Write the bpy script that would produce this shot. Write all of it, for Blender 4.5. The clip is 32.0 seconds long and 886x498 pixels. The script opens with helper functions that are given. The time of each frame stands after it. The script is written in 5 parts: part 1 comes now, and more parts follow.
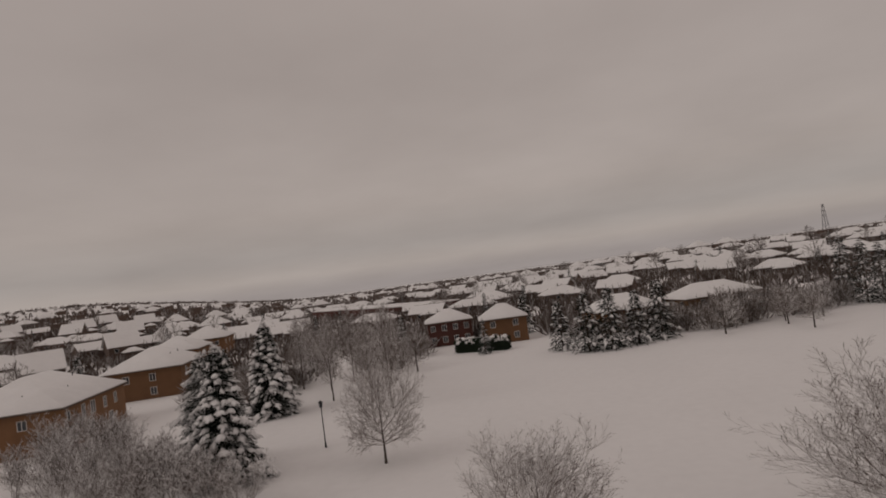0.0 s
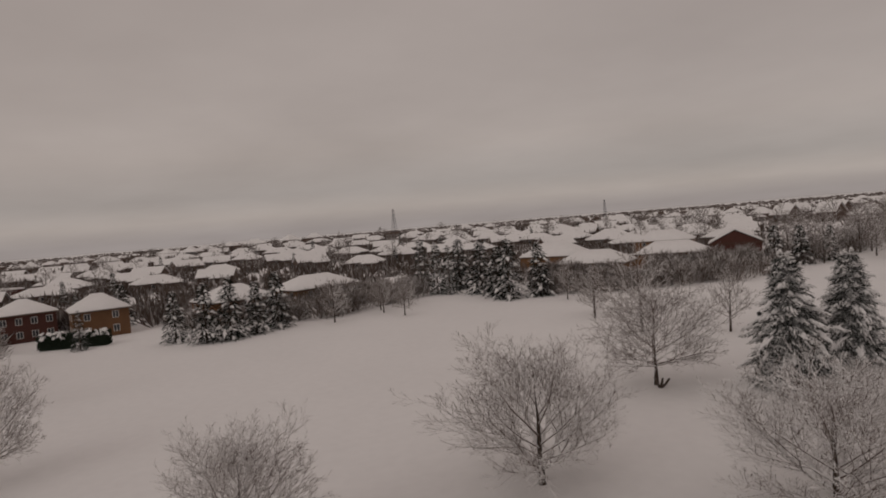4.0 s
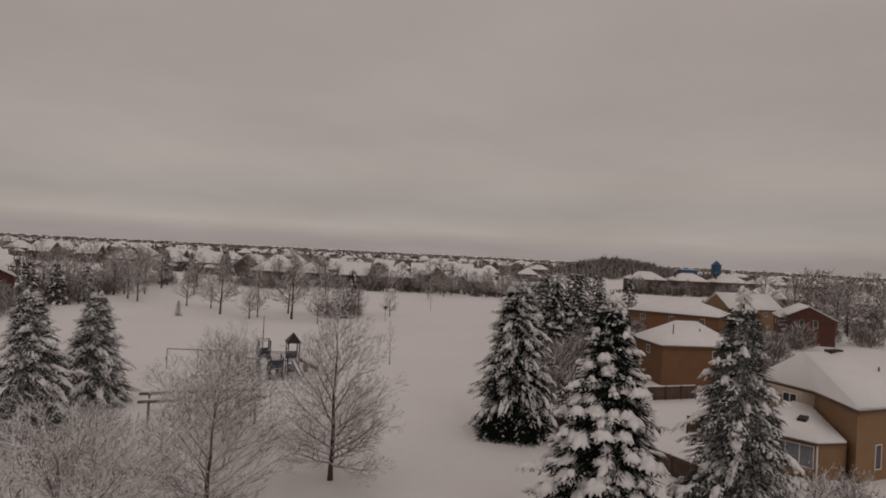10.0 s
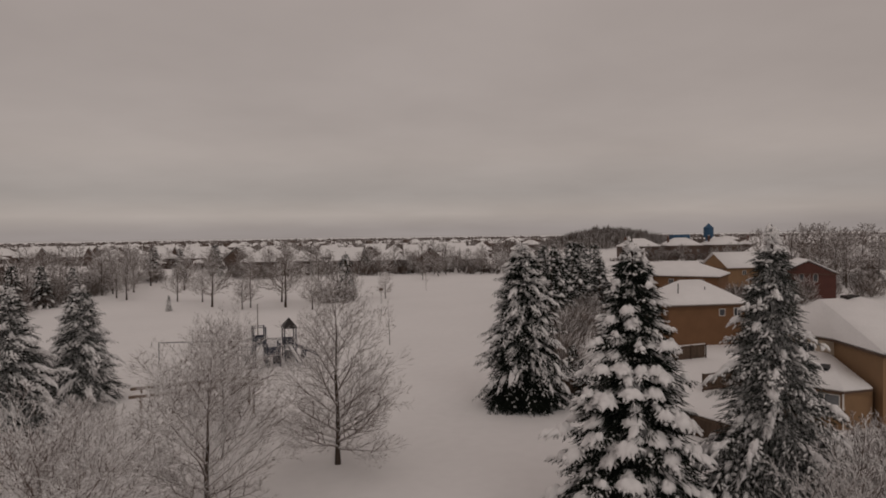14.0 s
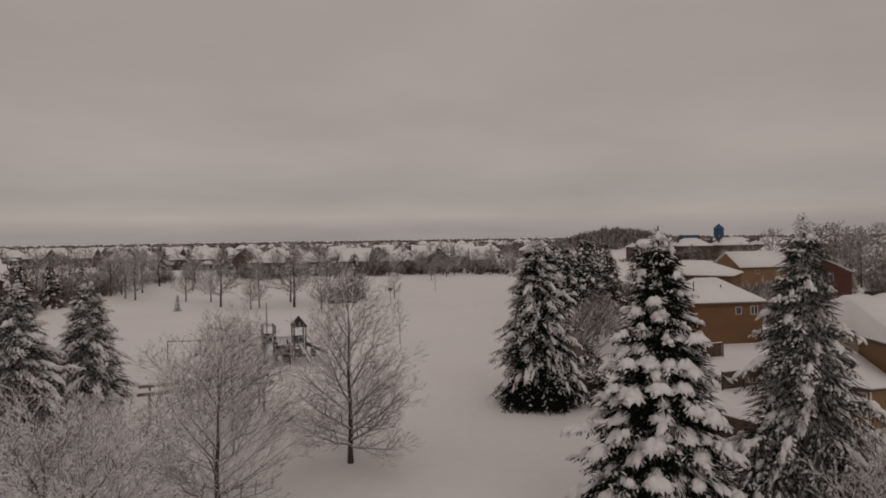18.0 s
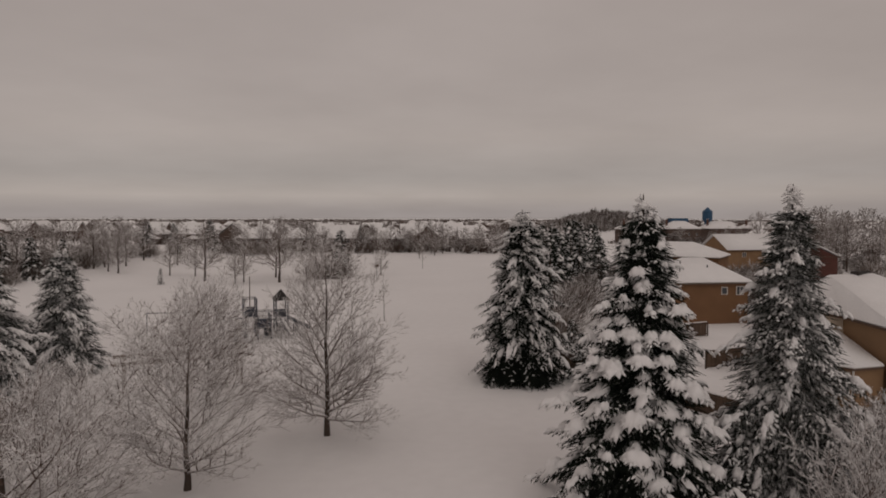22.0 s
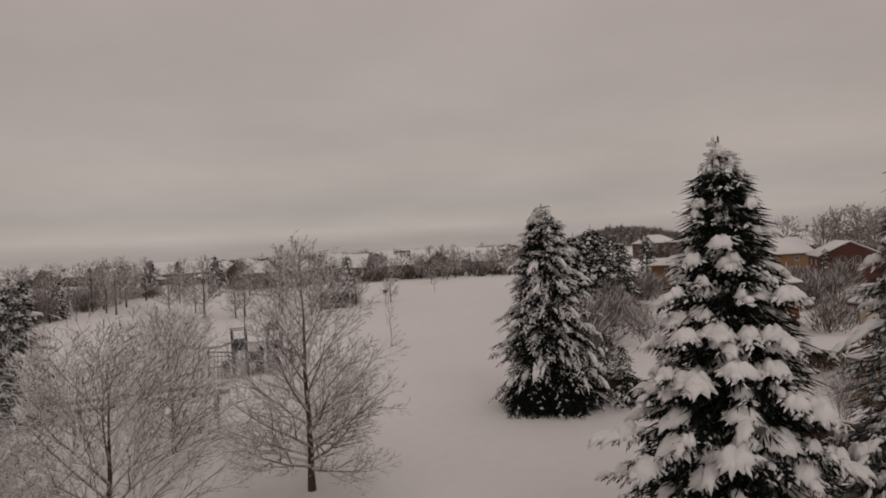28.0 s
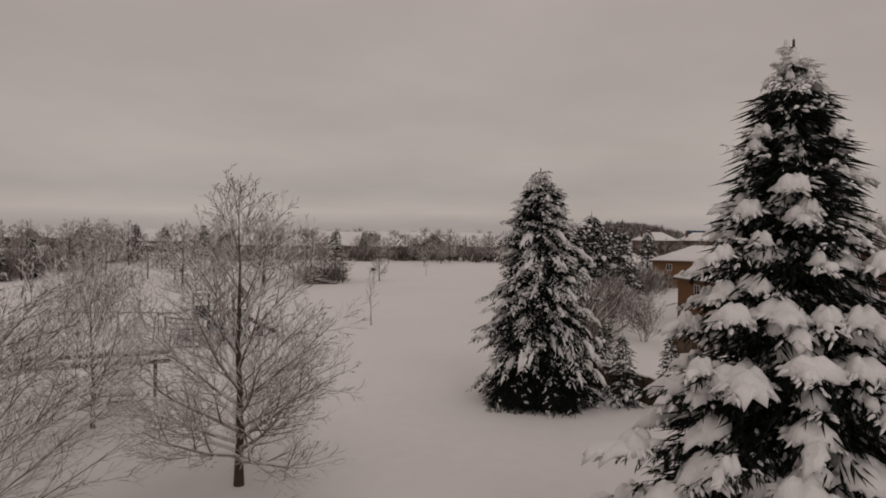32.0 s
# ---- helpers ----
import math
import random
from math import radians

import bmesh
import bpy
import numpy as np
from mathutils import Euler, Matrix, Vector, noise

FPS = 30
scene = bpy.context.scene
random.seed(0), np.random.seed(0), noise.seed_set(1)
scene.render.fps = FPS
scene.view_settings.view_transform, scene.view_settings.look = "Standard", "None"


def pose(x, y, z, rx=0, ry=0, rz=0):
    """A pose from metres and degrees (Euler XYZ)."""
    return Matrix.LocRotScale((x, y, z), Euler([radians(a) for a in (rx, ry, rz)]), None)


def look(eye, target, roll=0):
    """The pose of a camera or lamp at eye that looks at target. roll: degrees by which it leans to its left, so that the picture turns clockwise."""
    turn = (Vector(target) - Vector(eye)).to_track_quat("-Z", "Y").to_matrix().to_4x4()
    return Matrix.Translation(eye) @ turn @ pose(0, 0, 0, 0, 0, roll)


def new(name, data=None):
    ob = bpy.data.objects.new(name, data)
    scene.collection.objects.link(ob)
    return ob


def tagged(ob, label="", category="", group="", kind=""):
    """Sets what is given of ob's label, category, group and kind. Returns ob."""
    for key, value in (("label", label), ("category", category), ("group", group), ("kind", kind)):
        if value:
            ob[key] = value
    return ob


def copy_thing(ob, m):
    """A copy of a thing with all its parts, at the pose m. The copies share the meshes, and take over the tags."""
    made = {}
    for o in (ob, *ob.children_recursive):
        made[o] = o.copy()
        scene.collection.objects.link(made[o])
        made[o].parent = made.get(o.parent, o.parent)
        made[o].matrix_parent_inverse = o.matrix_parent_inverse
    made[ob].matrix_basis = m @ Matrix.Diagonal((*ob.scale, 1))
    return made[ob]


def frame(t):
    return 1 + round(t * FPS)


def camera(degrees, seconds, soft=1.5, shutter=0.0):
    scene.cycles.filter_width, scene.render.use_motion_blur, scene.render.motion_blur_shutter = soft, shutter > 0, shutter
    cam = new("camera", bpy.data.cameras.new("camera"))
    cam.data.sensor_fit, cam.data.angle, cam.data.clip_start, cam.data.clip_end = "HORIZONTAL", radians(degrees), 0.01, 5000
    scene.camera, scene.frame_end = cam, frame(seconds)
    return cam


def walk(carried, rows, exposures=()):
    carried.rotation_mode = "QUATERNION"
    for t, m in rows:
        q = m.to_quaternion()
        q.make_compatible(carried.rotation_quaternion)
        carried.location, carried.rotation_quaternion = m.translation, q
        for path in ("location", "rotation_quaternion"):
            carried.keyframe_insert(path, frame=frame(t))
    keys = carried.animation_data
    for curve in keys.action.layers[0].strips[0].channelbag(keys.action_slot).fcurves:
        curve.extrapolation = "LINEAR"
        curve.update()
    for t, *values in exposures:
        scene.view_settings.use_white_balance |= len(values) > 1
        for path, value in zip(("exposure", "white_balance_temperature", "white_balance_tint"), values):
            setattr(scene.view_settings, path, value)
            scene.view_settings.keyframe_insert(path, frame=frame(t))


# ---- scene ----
cam = camera(69.0, 32.0, soft=1.8)
PATH = [
    (0.0, 0.24, 1.25, 16.09, 92.53, 7.72, 95.67),
    (0.5, 0.18, 0.52, 16.18, 91.26, 6.42, 91.12),
    (1.0, 0.16, -0.34, 16.30, 91.29, 7.02, 84.54),
    (1.5, 0.23, -1.28, 16.47, 90.71, 6.64, 79.05),
    (2.0, 0.40, -2.17, 16.65, 90.17, 7.09, 74.52),
    (2.5, 0.59, -2.97, 16.80, 88.76, 6.79, 68.93),
    (4.5, 0.89, -5.67, 17.08, 88.09, 4.11, 54.27),
    (5.0, 0.83, -6.11, 17.10, 88.43, 4.01, 45.78),
    (5.5, 0.76, -6.23, 17.11, 88.11, 3.90, 38.67),
    (6.0, 0.71, -6.18, 17.12, 87.37, 1.92, 32.36),
    (6.5, 0.64, -6.21, 17.16, 87.49, 1.30, 26.25),
    (7.0, 0.54, -6.35, 17.21, 87.50, 1.07, 19.07),
    (7.5, 0.35, -6.44, 17.26, 87.59, 1.34, 11.70),
    (8.0, 0.15, -6.29, 17.30, 87.73, 0.13, 5.22),
    (8.5, 0.12, -5.87, 17.33, 88.26, -0.52, -0.14),
    (9.0, 0.25, -5.22, 17.32, 88.51, 0.02, -1.46),
    (9.5, 0.53, -4.44, 17.27, 89.53, -0.97, -0.56),
    (10.0, 0.80, -3.73, 17.19, 90.24, -2.94, 0.43),
    (10.5, 0.92, -3.19, 17.07, 89.96, -2.73, 1.65),
    (11.0, 0.88, -2.81, 16.92, 89.21, -0.01, 1.02),
    (11.5, 0.76, -2.49, 16.75, 88.94, 0.31, -0.40),
    (12.0, 0.66, -2.14, 16.55, 88.90, -1.21, -0.49),
    (12.5, 0.57, -1.73, 16.35, 89.10, -1.24, -0.05),
    (13.0, 0.46, -1.34, 16.15, 89.68, -0.42, 0.34),
    (13.5, 0.30, -1.04, 15.98, 89.19, 0.98, -0.12),
    (14.0, 0.17, -0.81, 15.85, 88.70, 0.77, -0.45),
    (14.5, 0.11, -0.61, 15.75, 88.56, 0.99, -0.13),
    (16.5, -0.00, 0.00, 15.50, 88.84, -0.92, 0.00),
    (17.0, -0.15, 0.12, 15.39, 88.07, 0.58, -0.69),
    (17.5, -0.29, 0.26, 15.28, 89.24, -0.50, -0.34),
    (18.0, -0.38, 0.37, 15.22, 88.89, 0.88, 0.18),
    (18.5, -0.49, 0.47, 15.20, 88.72, 0.76, -0.18),
    (19.0, -0.59, 0.63, 15.13, 88.99, 2.15, -0.99),
    (19.5, -0.58, 0.83, 15.00, 89.69, -1.17, -0.68),
    (20.0, -0.55, 1.01, 14.89, 89.75, 0.54, -0.25),
    (20.5, -0.51, 1.12, 14.81, 89.56, 1.59, -0.64),
    (21.0, -0.37, 1.18, 14.72, 88.93, 3.76, -0.41),
    (21.5, -0.11, 1.25, 14.62, 88.46, 1.19, -0.21),
    (22.0, 0.18, 1.45, 14.52, 87.13, -0.08, -0.69),
    (22.5, 0.44, 1.87, 14.38, 88.06, -2.24, -0.79),
    (23.0, 0.61, 2.49, 14.19, 88.04, -0.59, -1.50),
    (23.5, 0.81, 3.23, 14.01, 89.16, -0.83, -0.62),
    (24.0, 0.99, 4.06, 13.82, 89.35, -0.87, 0.37),
    (24.5, 1.09, 4.89, 13.63, 89.59, -2.86, 0.68),
    (25.0, 1.10, 5.67, 13.45, 90.19, -2.03, 0.53),
    (25.5, 1.07, 6.40, 13.30, 89.20, -1.20, 0.53),
    (27.5, 0.78, 9.43, 12.51, 89.94, 1.38, 0.73),
    (28.0, 0.76, 10.15, 12.36, 89.75, 3.08, 0.43),
    (28.5, 0.79, 10.83, 12.24, 89.82, 1.80, 0.77),
    (29.0, 0.84, 11.48, 12.10, 89.88, 1.31, 0.57),
    (29.5, 0.92, 12.13, 11.95, 89.10, 1.41, 0.45),
    (30.0, 0.99, 12.80, 11.74, 88.97, -0.01, 0.89),
    (30.5, 1.10, 13.55, 11.55, 88.40, 2.16, 1.16),
    (31.0, 1.25, 14.38, 11.33, 87.63, 3.85, 0.68),
    (31.5, 1.48, 15.39, 11.05, 88.85, 2.40, 0.34),
    (32.0, 1.79, 16.42, 10.85, 88.61, -0.52, 0.32),
]
walk(cam, [(t, pose(x, y, z, rx, ry, rz)) for t, x, y, z, rx, ry, rz in PATH],
     exposures=((0.0, 0.0), (21.5, 0.02), (23.5, 0.13), (26.0, 0.17), (32.0, 0.17)))

# ---- light: a closed overcast sky and the weak sun behind it ----
SUN_ELEV, SUN_AZ = radians(32), radians(160)
world = bpy.data.worlds.new("overcast")
scene.world = world
world.use_nodes = True
wn, wl = world.node_tree.nodes, world.node_tree.links
wn.clear()
w_out = wn.new("ShaderNodeOutputWorld")
w_sky = wn.new("ShaderNodeTexSky")
w_sky.sky_type, w_sky.sun_disc = "NISHITA", False
w_sky.sun_elevation, w_sky.sun_rotation = SUN_ELEV, SUN_AZ
w_sky.dust_density, w_sky.air_density = 1.0, 1.0
w_bg_sky = wn.new("ShaderNodeBackground")
w_bg_sky.inputs["Strength"].default_value = 0.004
wl.new(w_sky.outputs[0], w_bg_sky.inputs["Color"])
w_tc = wn.new("ShaderNodeTexCoord")
w_sep = wn.new("ShaderNodeSeparateXYZ")
wl.new(w_tc.outputs["Generated"], w_sep.inputs[0])
# flat cloud base: direction divided by its height gives long streaks near the horizon
w_add = wn.new("ShaderNodeMath"); w_add.operation = "ADD"; w_add.inputs[1].default_value = 0.16
wl.new(w_sep.outputs["Z"], w_add.inputs[0])
w_max = wn.new("ShaderNodeMath"); w_max.operation = "MAXIMUM"; w_max.inputs[1].default_value = 0.06
wl.new(w_add.outputs[0], w_max.inputs[0])
w_dx = wn.new("ShaderNodeMath"); w_dx.operation = "DIVIDE"
w_dy = wn.new("ShaderNodeMath"); w_dy.operation = "DIVIDE"
wl.new(w_sep.outputs["X"], w_dx.inputs[0]); wl.new(w_max.outputs[0], w_dx.inputs[1])
wl.new(w_sep.outputs["Y"], w_dy.inputs[0]); wl.new(w_max.outputs[0], w_dy.inputs[1])
w_comb = wn.new("ShaderNodeCombineXYZ")
wl.new(w_dx.outputs[0], w_comb.inputs[0]); wl.new(w_dy.outputs[0], w_comb.inputs[1])
w_noise = wn.new("ShaderNodeTexNoise")
w_noise.inputs["Scale"].default_value, w_noise.inputs["Detail"].default_value, w_noise.inputs["Roughness"].default_value = 0.75, 5.0, 0.52
wl.new(w_comb.outputs[0], w_noise.inputs["Vector"])
w_cloud = wn.new("ShaderNodeValToRGB")
w_cloud.color_ramp.elements[0].position, w_cloud.color_ramp.elements[0].color = 0.28, (0.362, 0.307, 0.280, 1)
w_cloud.color_ramp.elements[1].position, w_cloud.color_ramp.elements[1].color = 0.74, (0.440, 0.377, 0.346, 1)
wl.new(w_noise.outputs["Fac"], w_cloud.inputs[0])
# the layer's grading with height: a pale slit at the horizon under a grey cloud edge
w_grad = wn.new("ShaderNodeValToRGB")
ge = w_grad.color_ramp.elements
ge[0].position, ge[0].color = 0.0, (0.62, 0.62, 0.64, 1)
ge[1].position, ge[1].color = 1.0, (1.06, 1.05, 1.05, 1)
for gp, gc in ((0.505, (0.78, 0.80, 0.84)), (0.516, (0.98, 0.99, 1.0)), (0.530, (0.84, 0.86, 0.88)), (0.56, (0.97, 0.965, 0.955)), (0.66, (0.93, 0.925, 0.92))):
    gn = ge.new(gp)
    gn.color = (*gc, 1)
w_half = wn.new("ShaderNodeMath"); w_half.operation = "MULTIPLY_ADD"
w_half.inputs[1].default_value, w_half.inputs[2].default_value = 0.5, 0.5
wl.new(w_sep.outputs["Z"], w_half.inputs[0])
wl.new(w_half.outputs[0], w_grad.inputs[0])
w_mul = wn.new("ShaderNodeMix"); w_mul.data_type, w_mul.blend_type = "RGBA", "MULTIPLY"
w_mul.inputs[0].default_value = 1.0
wl.new(w_cloud.outputs[0], w_mul.inputs[6]); wl.new(w_grad.outputs[0], w_mul.inputs[7])
w_bg = wn.new("ShaderNodeBackground")
w_bg.inputs["Strength"].default_value = 0.93
wl.new(w_mul.outputs[2], w_bg.inputs["Color"])
w_sum = wn.new("ShaderNodeAddShader")
wl.new(w_bg.outputs[0], w_sum.inputs[0]); wl.new(w_bg_sky.outputs[0], w_sum.inputs[1])
wl.new(w_sum.outputs[0], w_out.inputs["Surface"])
sun = new("sun", bpy.data.lights.new("sun", "SUN"))
sun.data.energy, sun.data.angle, sun.data.color = 0.27, radians(30), (1.0, 0.94, 0.88)
sun.matrix_world = look((0, 0, 60), (-math.sin(SUN_AZ) * 60, -math.cos(SUN_AZ) * 60, 60 - 60 * math.tan(SUN_ELEV)))


# ---- materials ----
def mat(name, col, rough=0.8, var=0.15, scale=3.0, bump=0.0, bscale=20.0, metal=0.0, fine=None, spec=0.3, random_obj=0.0):
    """Base colour broken by a broad and a fine noise, with relief."""
    m = bpy.data.materials.new(name)
    m.use_nodes = True
    nt = m.node_tree
    b = nt.nodes["Principled BSDF"]
    b.inputs["Roughness"].default_value, b.inputs["Metallic"].default_value = rough, metal
    b.inputs["Specular IOR Level"].default_value = spec
    tc = nt.nodes.new("ShaderNodeNewGeometry")
    n1 = nt.nodes.new("ShaderNodeTexNoise")
    n1.inputs["Scale"].default_value, n1.inputs["Detail"].default_value = scale, 4
    n2 = nt.nodes.new("ShaderNodeTexNoise")
    n2.inputs["Scale"].default_value, n2.inputs["Detail"].default_value = fine or scale * 9, 3
    for n in (n1, n2):
        nt.links.new(tc.outputs["Position"], n.inputs["Vector"])
    ad = nt.nodes.new("ShaderNodeMath"); ad.operation = "ADD"
    nt.links.new(n1.outputs["Fac"], ad.inputs[0]); nt.links.new(n2.outputs["Fac"], ad.inputs[1])
    mr = nt.nodes.new("ShaderNodeMapRange")
    mr.inputs["From Min"].default_value, mr.inputs["From Max"].default_value = 0.6, 1.4
    mr.inputs["To Min"].default_value, mr.inputs["To Max"].default_value = 1 - var, 1 + var
    nt.links.new(ad.outputs[0], mr.inputs[0])
    last = mr.outputs[0]
    if random_obj:
        oi = nt.nodes.new("ShaderNodeObjectInfo")
        r2 = nt.nodes.new("ShaderNodeMapRange")
        r2.inputs["To Min"].default_value, r2.inputs["To Max"].default_value = 1 - random_obj, 1 + random_obj
        nt.links.new(oi.outputs["Random"], r2.inputs[0])
        mm = nt.nodes.new("ShaderNodeMath"); mm.operation = "MULTIPLY"
        nt.links.new(last, mm.inputs[0]); nt.links.new(r2.outputs[0], mm.inputs[1])
        last = mm.outputs[0]
    vm = nt.nodes.new("ShaderNodeVectorMath"); vm.operation = "SCALE"
    vm.inputs[0].default_value = col
    nt.links.new(last, vm.inputs["Scale"])
    nt.links.new(vm.outputs[0], b.inputs["Base Color"])
    if bump:
        n3 = nt.nodes.new("ShaderNodeTexNoise")
        n3.inputs["Scale"].default_value, n3.inputs["Detail"].default_value = bscale, 5
        nt.links.new(tc.outputs["Position"], n3.inputs["Vector"])
        bp = nt.nodes.new("ShaderNodeBump")
        bp.inputs["Strength"].default_value, bp.inputs["Distance"].default_value = bump, 0.05
        nt.links.new(n3.outputs["Fac"], bp.inputs["Height"])
        nt.links.new(bp.outputs[0], b.inputs["Normal"])
    return m


def snowed(m, lo=0.15, hi=0.55, scale=6.0, col=(0.80, 0.79, 0.79)):
    """Snow lying on the faces of a material that look up, in patches."""
    nt = m.node_tree
    out = nt.nodes["Material Output"]
    b = nt.nodes["Principled BSDF"]
    s = nt.nodes.new("ShaderNodeBsdfPrincipled")
    s.inputs["Base Color"].default_value, s.inputs["Roughness"].default_value = (*col, 1), 0.9
    s.inputs["Specular IOR Level"].default_value = 0.15
    g = nt.nodes.new("ShaderNodeNewGeometry")
    sp = nt.nodes.new("ShaderNodeSeparateXYZ")
    nt.links.new(g.outputs["Normal"], sp.inputs[0])
    n = nt.nodes.new("ShaderNodeTexNoise")
    n.inputs["Scale"].default_value = scale
    nt.links.new(g.outputs["Position"], n.inputs["Vector"])
    a = nt.nodes.new("ShaderNodeMath"); a.operation = "MULTIPLY_ADD"
    a.inputs[1].default_value, a.inputs[2].default_value = 0.9, -0.45
    nt.links.new(n.outputs["Fac"], a.inputs[0])
    ad = nt.nodes.new("ShaderNodeMath"); ad.operation = "ADD"
    nt.links.new(a.outputs[0], ad.inputs[0]); nt.links.new(sp.outputs["Z"], ad.inputs[1])
    mr = nt.nodes.new("ShaderNodeMapRange")
    mr.inputs["From Min"].default_value, mr.inputs["From Max"].default_value = lo, hi
    nt.links.new(ad.outputs[0], mr.inputs[0])
    mx = nt.nodes.new("ShaderNodeMixShader")
    nt.links.new(mr.outputs[0], mx.inputs[0])
    nt.links.new(b.outputs[0], mx.inputs[1]); nt.links.new(s.outputs[0], mx.inputs[2])
    nt.links.new(mx.outputs[0], out.inputs["Surface"])
    return m


M_SNOW = mat("snow_ground", (0.82, 0.81, 0.81), 0.9, 0.035, 0.06, bump=0.25, bscale=1.6, fine=0.9, spec=0.15)
M_SNOWPAD = mat("snow_load", (0.82, 0.81, 0.81), 0.9, 0.05, 1.5, bump=0.6, bscale=14, spec=0.15)
M_ROOFSNOW = mat("roof_snow", (0.81, 0.80, 0.80), 0.9, 0.05, 0.5, bump=0.35, bscale=5, spec=0.15)
M_NEEDLE = snowed(mat("spruce_needles", (0.017, 0.022, 0.017), 0.85, 0.4, 2.0, spec=0.12, random_obj=0.15), 1.05, 1.6, 5.0)
M_NEEDLE_FROST = snowed(mat("frosted_needles", (0.036, 0.043, 0.036), 0.85, 0.4, 2.0, spec=0.15), 0.55, 1.25, 5.0)
M_BARK = snowed(mat("bark", (0.075, 0.058, 0.048), 0.95, 0.3, 5, bump=0.8, bscale=25, spec=0.1), 0.45, 0.8, 9)
M_TWIG = snowed(mat("bare_twigs", (0.120, 0.085, 0.069), 0.95, 0.25, 2, spec=0.1), -0.46, 0.38, 4)
M_TWIG_SNOWY = snowed(mat("snowy_twigs", (0.095, 0.068, 0.055), 0.95, 0.25, 2, spec=0.1), -0.35, 0.55, 4)
M_SHRUB = snowed(mat("far_brush", (0.15, 0.118, 0.10), 0.95, 0.35, 0.4, spec=0.1, random_obj=0.2), -0.3, 0.75, 1.5)
M_TWIG_FROST = snowed(mat("frosted_twigs", (0.15, 0.120, 0.104), 0.95, 0.25, 2, spec=0.1), -0.35, 0.75, 4)
M_FARWOOD = snowed(mat("far_frosted_woods", (0.130, 0.102, 0.088), 0.95, 0.35, 0.05, spec=0.1), 0.0, 1.0, 0.5)
M_CEDAR = mat("cedar_leaf", (0.03, 0.042, 0.028), 0.9, 0.4, 2.5, spec=0.1)
M_TAN = mat("tan_brick", (0.255, 0.158, 0.088), 0.9, 0.14, 0.6, bump=0.4, bscale=30, fine=14)
M_ORANGE = mat("orange_brick", (0.19, 0.102, 0.053), 0.9, 0.16, 0.6, bump=0.4, bscale=30, fine=14, random_obj=0.18)
M_RED = mat("red_brick", (0.105, 0.045, 0.037), 0.9, 0.18, 0.6, bump=0.4, bscale=30, fine=14, random_obj=0.2)
M_CREAM = mat("cream_siding", (0.50, 0.42, 0.33), 0.8, 0.08, 1.0, bump=0.2, bscale=10)
M_TRIM = mat("brown_trim", (0.10, 0.062, 0.042), 0.6, 0.15, 3)
M_WHITE = mat("white_paint", (0.72, 0.70, 0.67), 0.5, 0.06, 4)
M_FENCE = mat("weathered_fence", (0.105, 0.072, 0.052), 0.9, 0.3, 1.4, bump=0.5, bscale=25, random_obj=0.25)
M_WOOD = snowed(mat("grey_timber", (0.16, 0.115, 0.085), 0.9, 0.25, 2, bump=0.5, bscale=18), 0.6, 0.9, 5)
M_DARK = mat("black_paint", (0.02, 0.02, 0.022), 0.45, 0.2, 5)
M_STEEL = mat("grey_steel", (0.16, 0.16, 0.17), 0.45, 0.15, 6, metal=0.6)
M_BLUE = mat("blue_paint", (0.03, 0.085, 0.16), 0.5, 0.15, 2)
M_FARBRICK = mat("far_brick", (0.115, 0.082, 0.068), 0.9, 0.3, 0.6)
M_PLAYBLUE = snowed(mat("play_blue", (0.045, 0.050, 0.068), 0.45, 0.2, 4), 0.5, 0.85, 6)
M_PLAYGREEN = mat("play_dark_roof", (0.024, 0.021, 0.020), 0.5, 0.2, 4)
M_PLAYGREY = snowed(mat("play_grey", (0.10, 0.10, 0.105), 0.5, 0.2, 4), 0.5, 0.85, 6)
M_ROOFDARK = mat("asphalt_shingle", (0.045, 0.04, 0.038), 0.95, 0.3, 3)
M_CHIM = mat("chimney_brick", (0.12, 0.065, 0.05), 0.9, 0.2, 3)
M_GLASS = mat("window_glass", (0.045, 0.05, 0.058), 0.08, 0.3, 0.7, spec=0.6)
M_CURTAIN = mat("curtained_glass", (0.16, 0.17, 0.18), 0.12, 0.35, 1.1, spec=0.6)


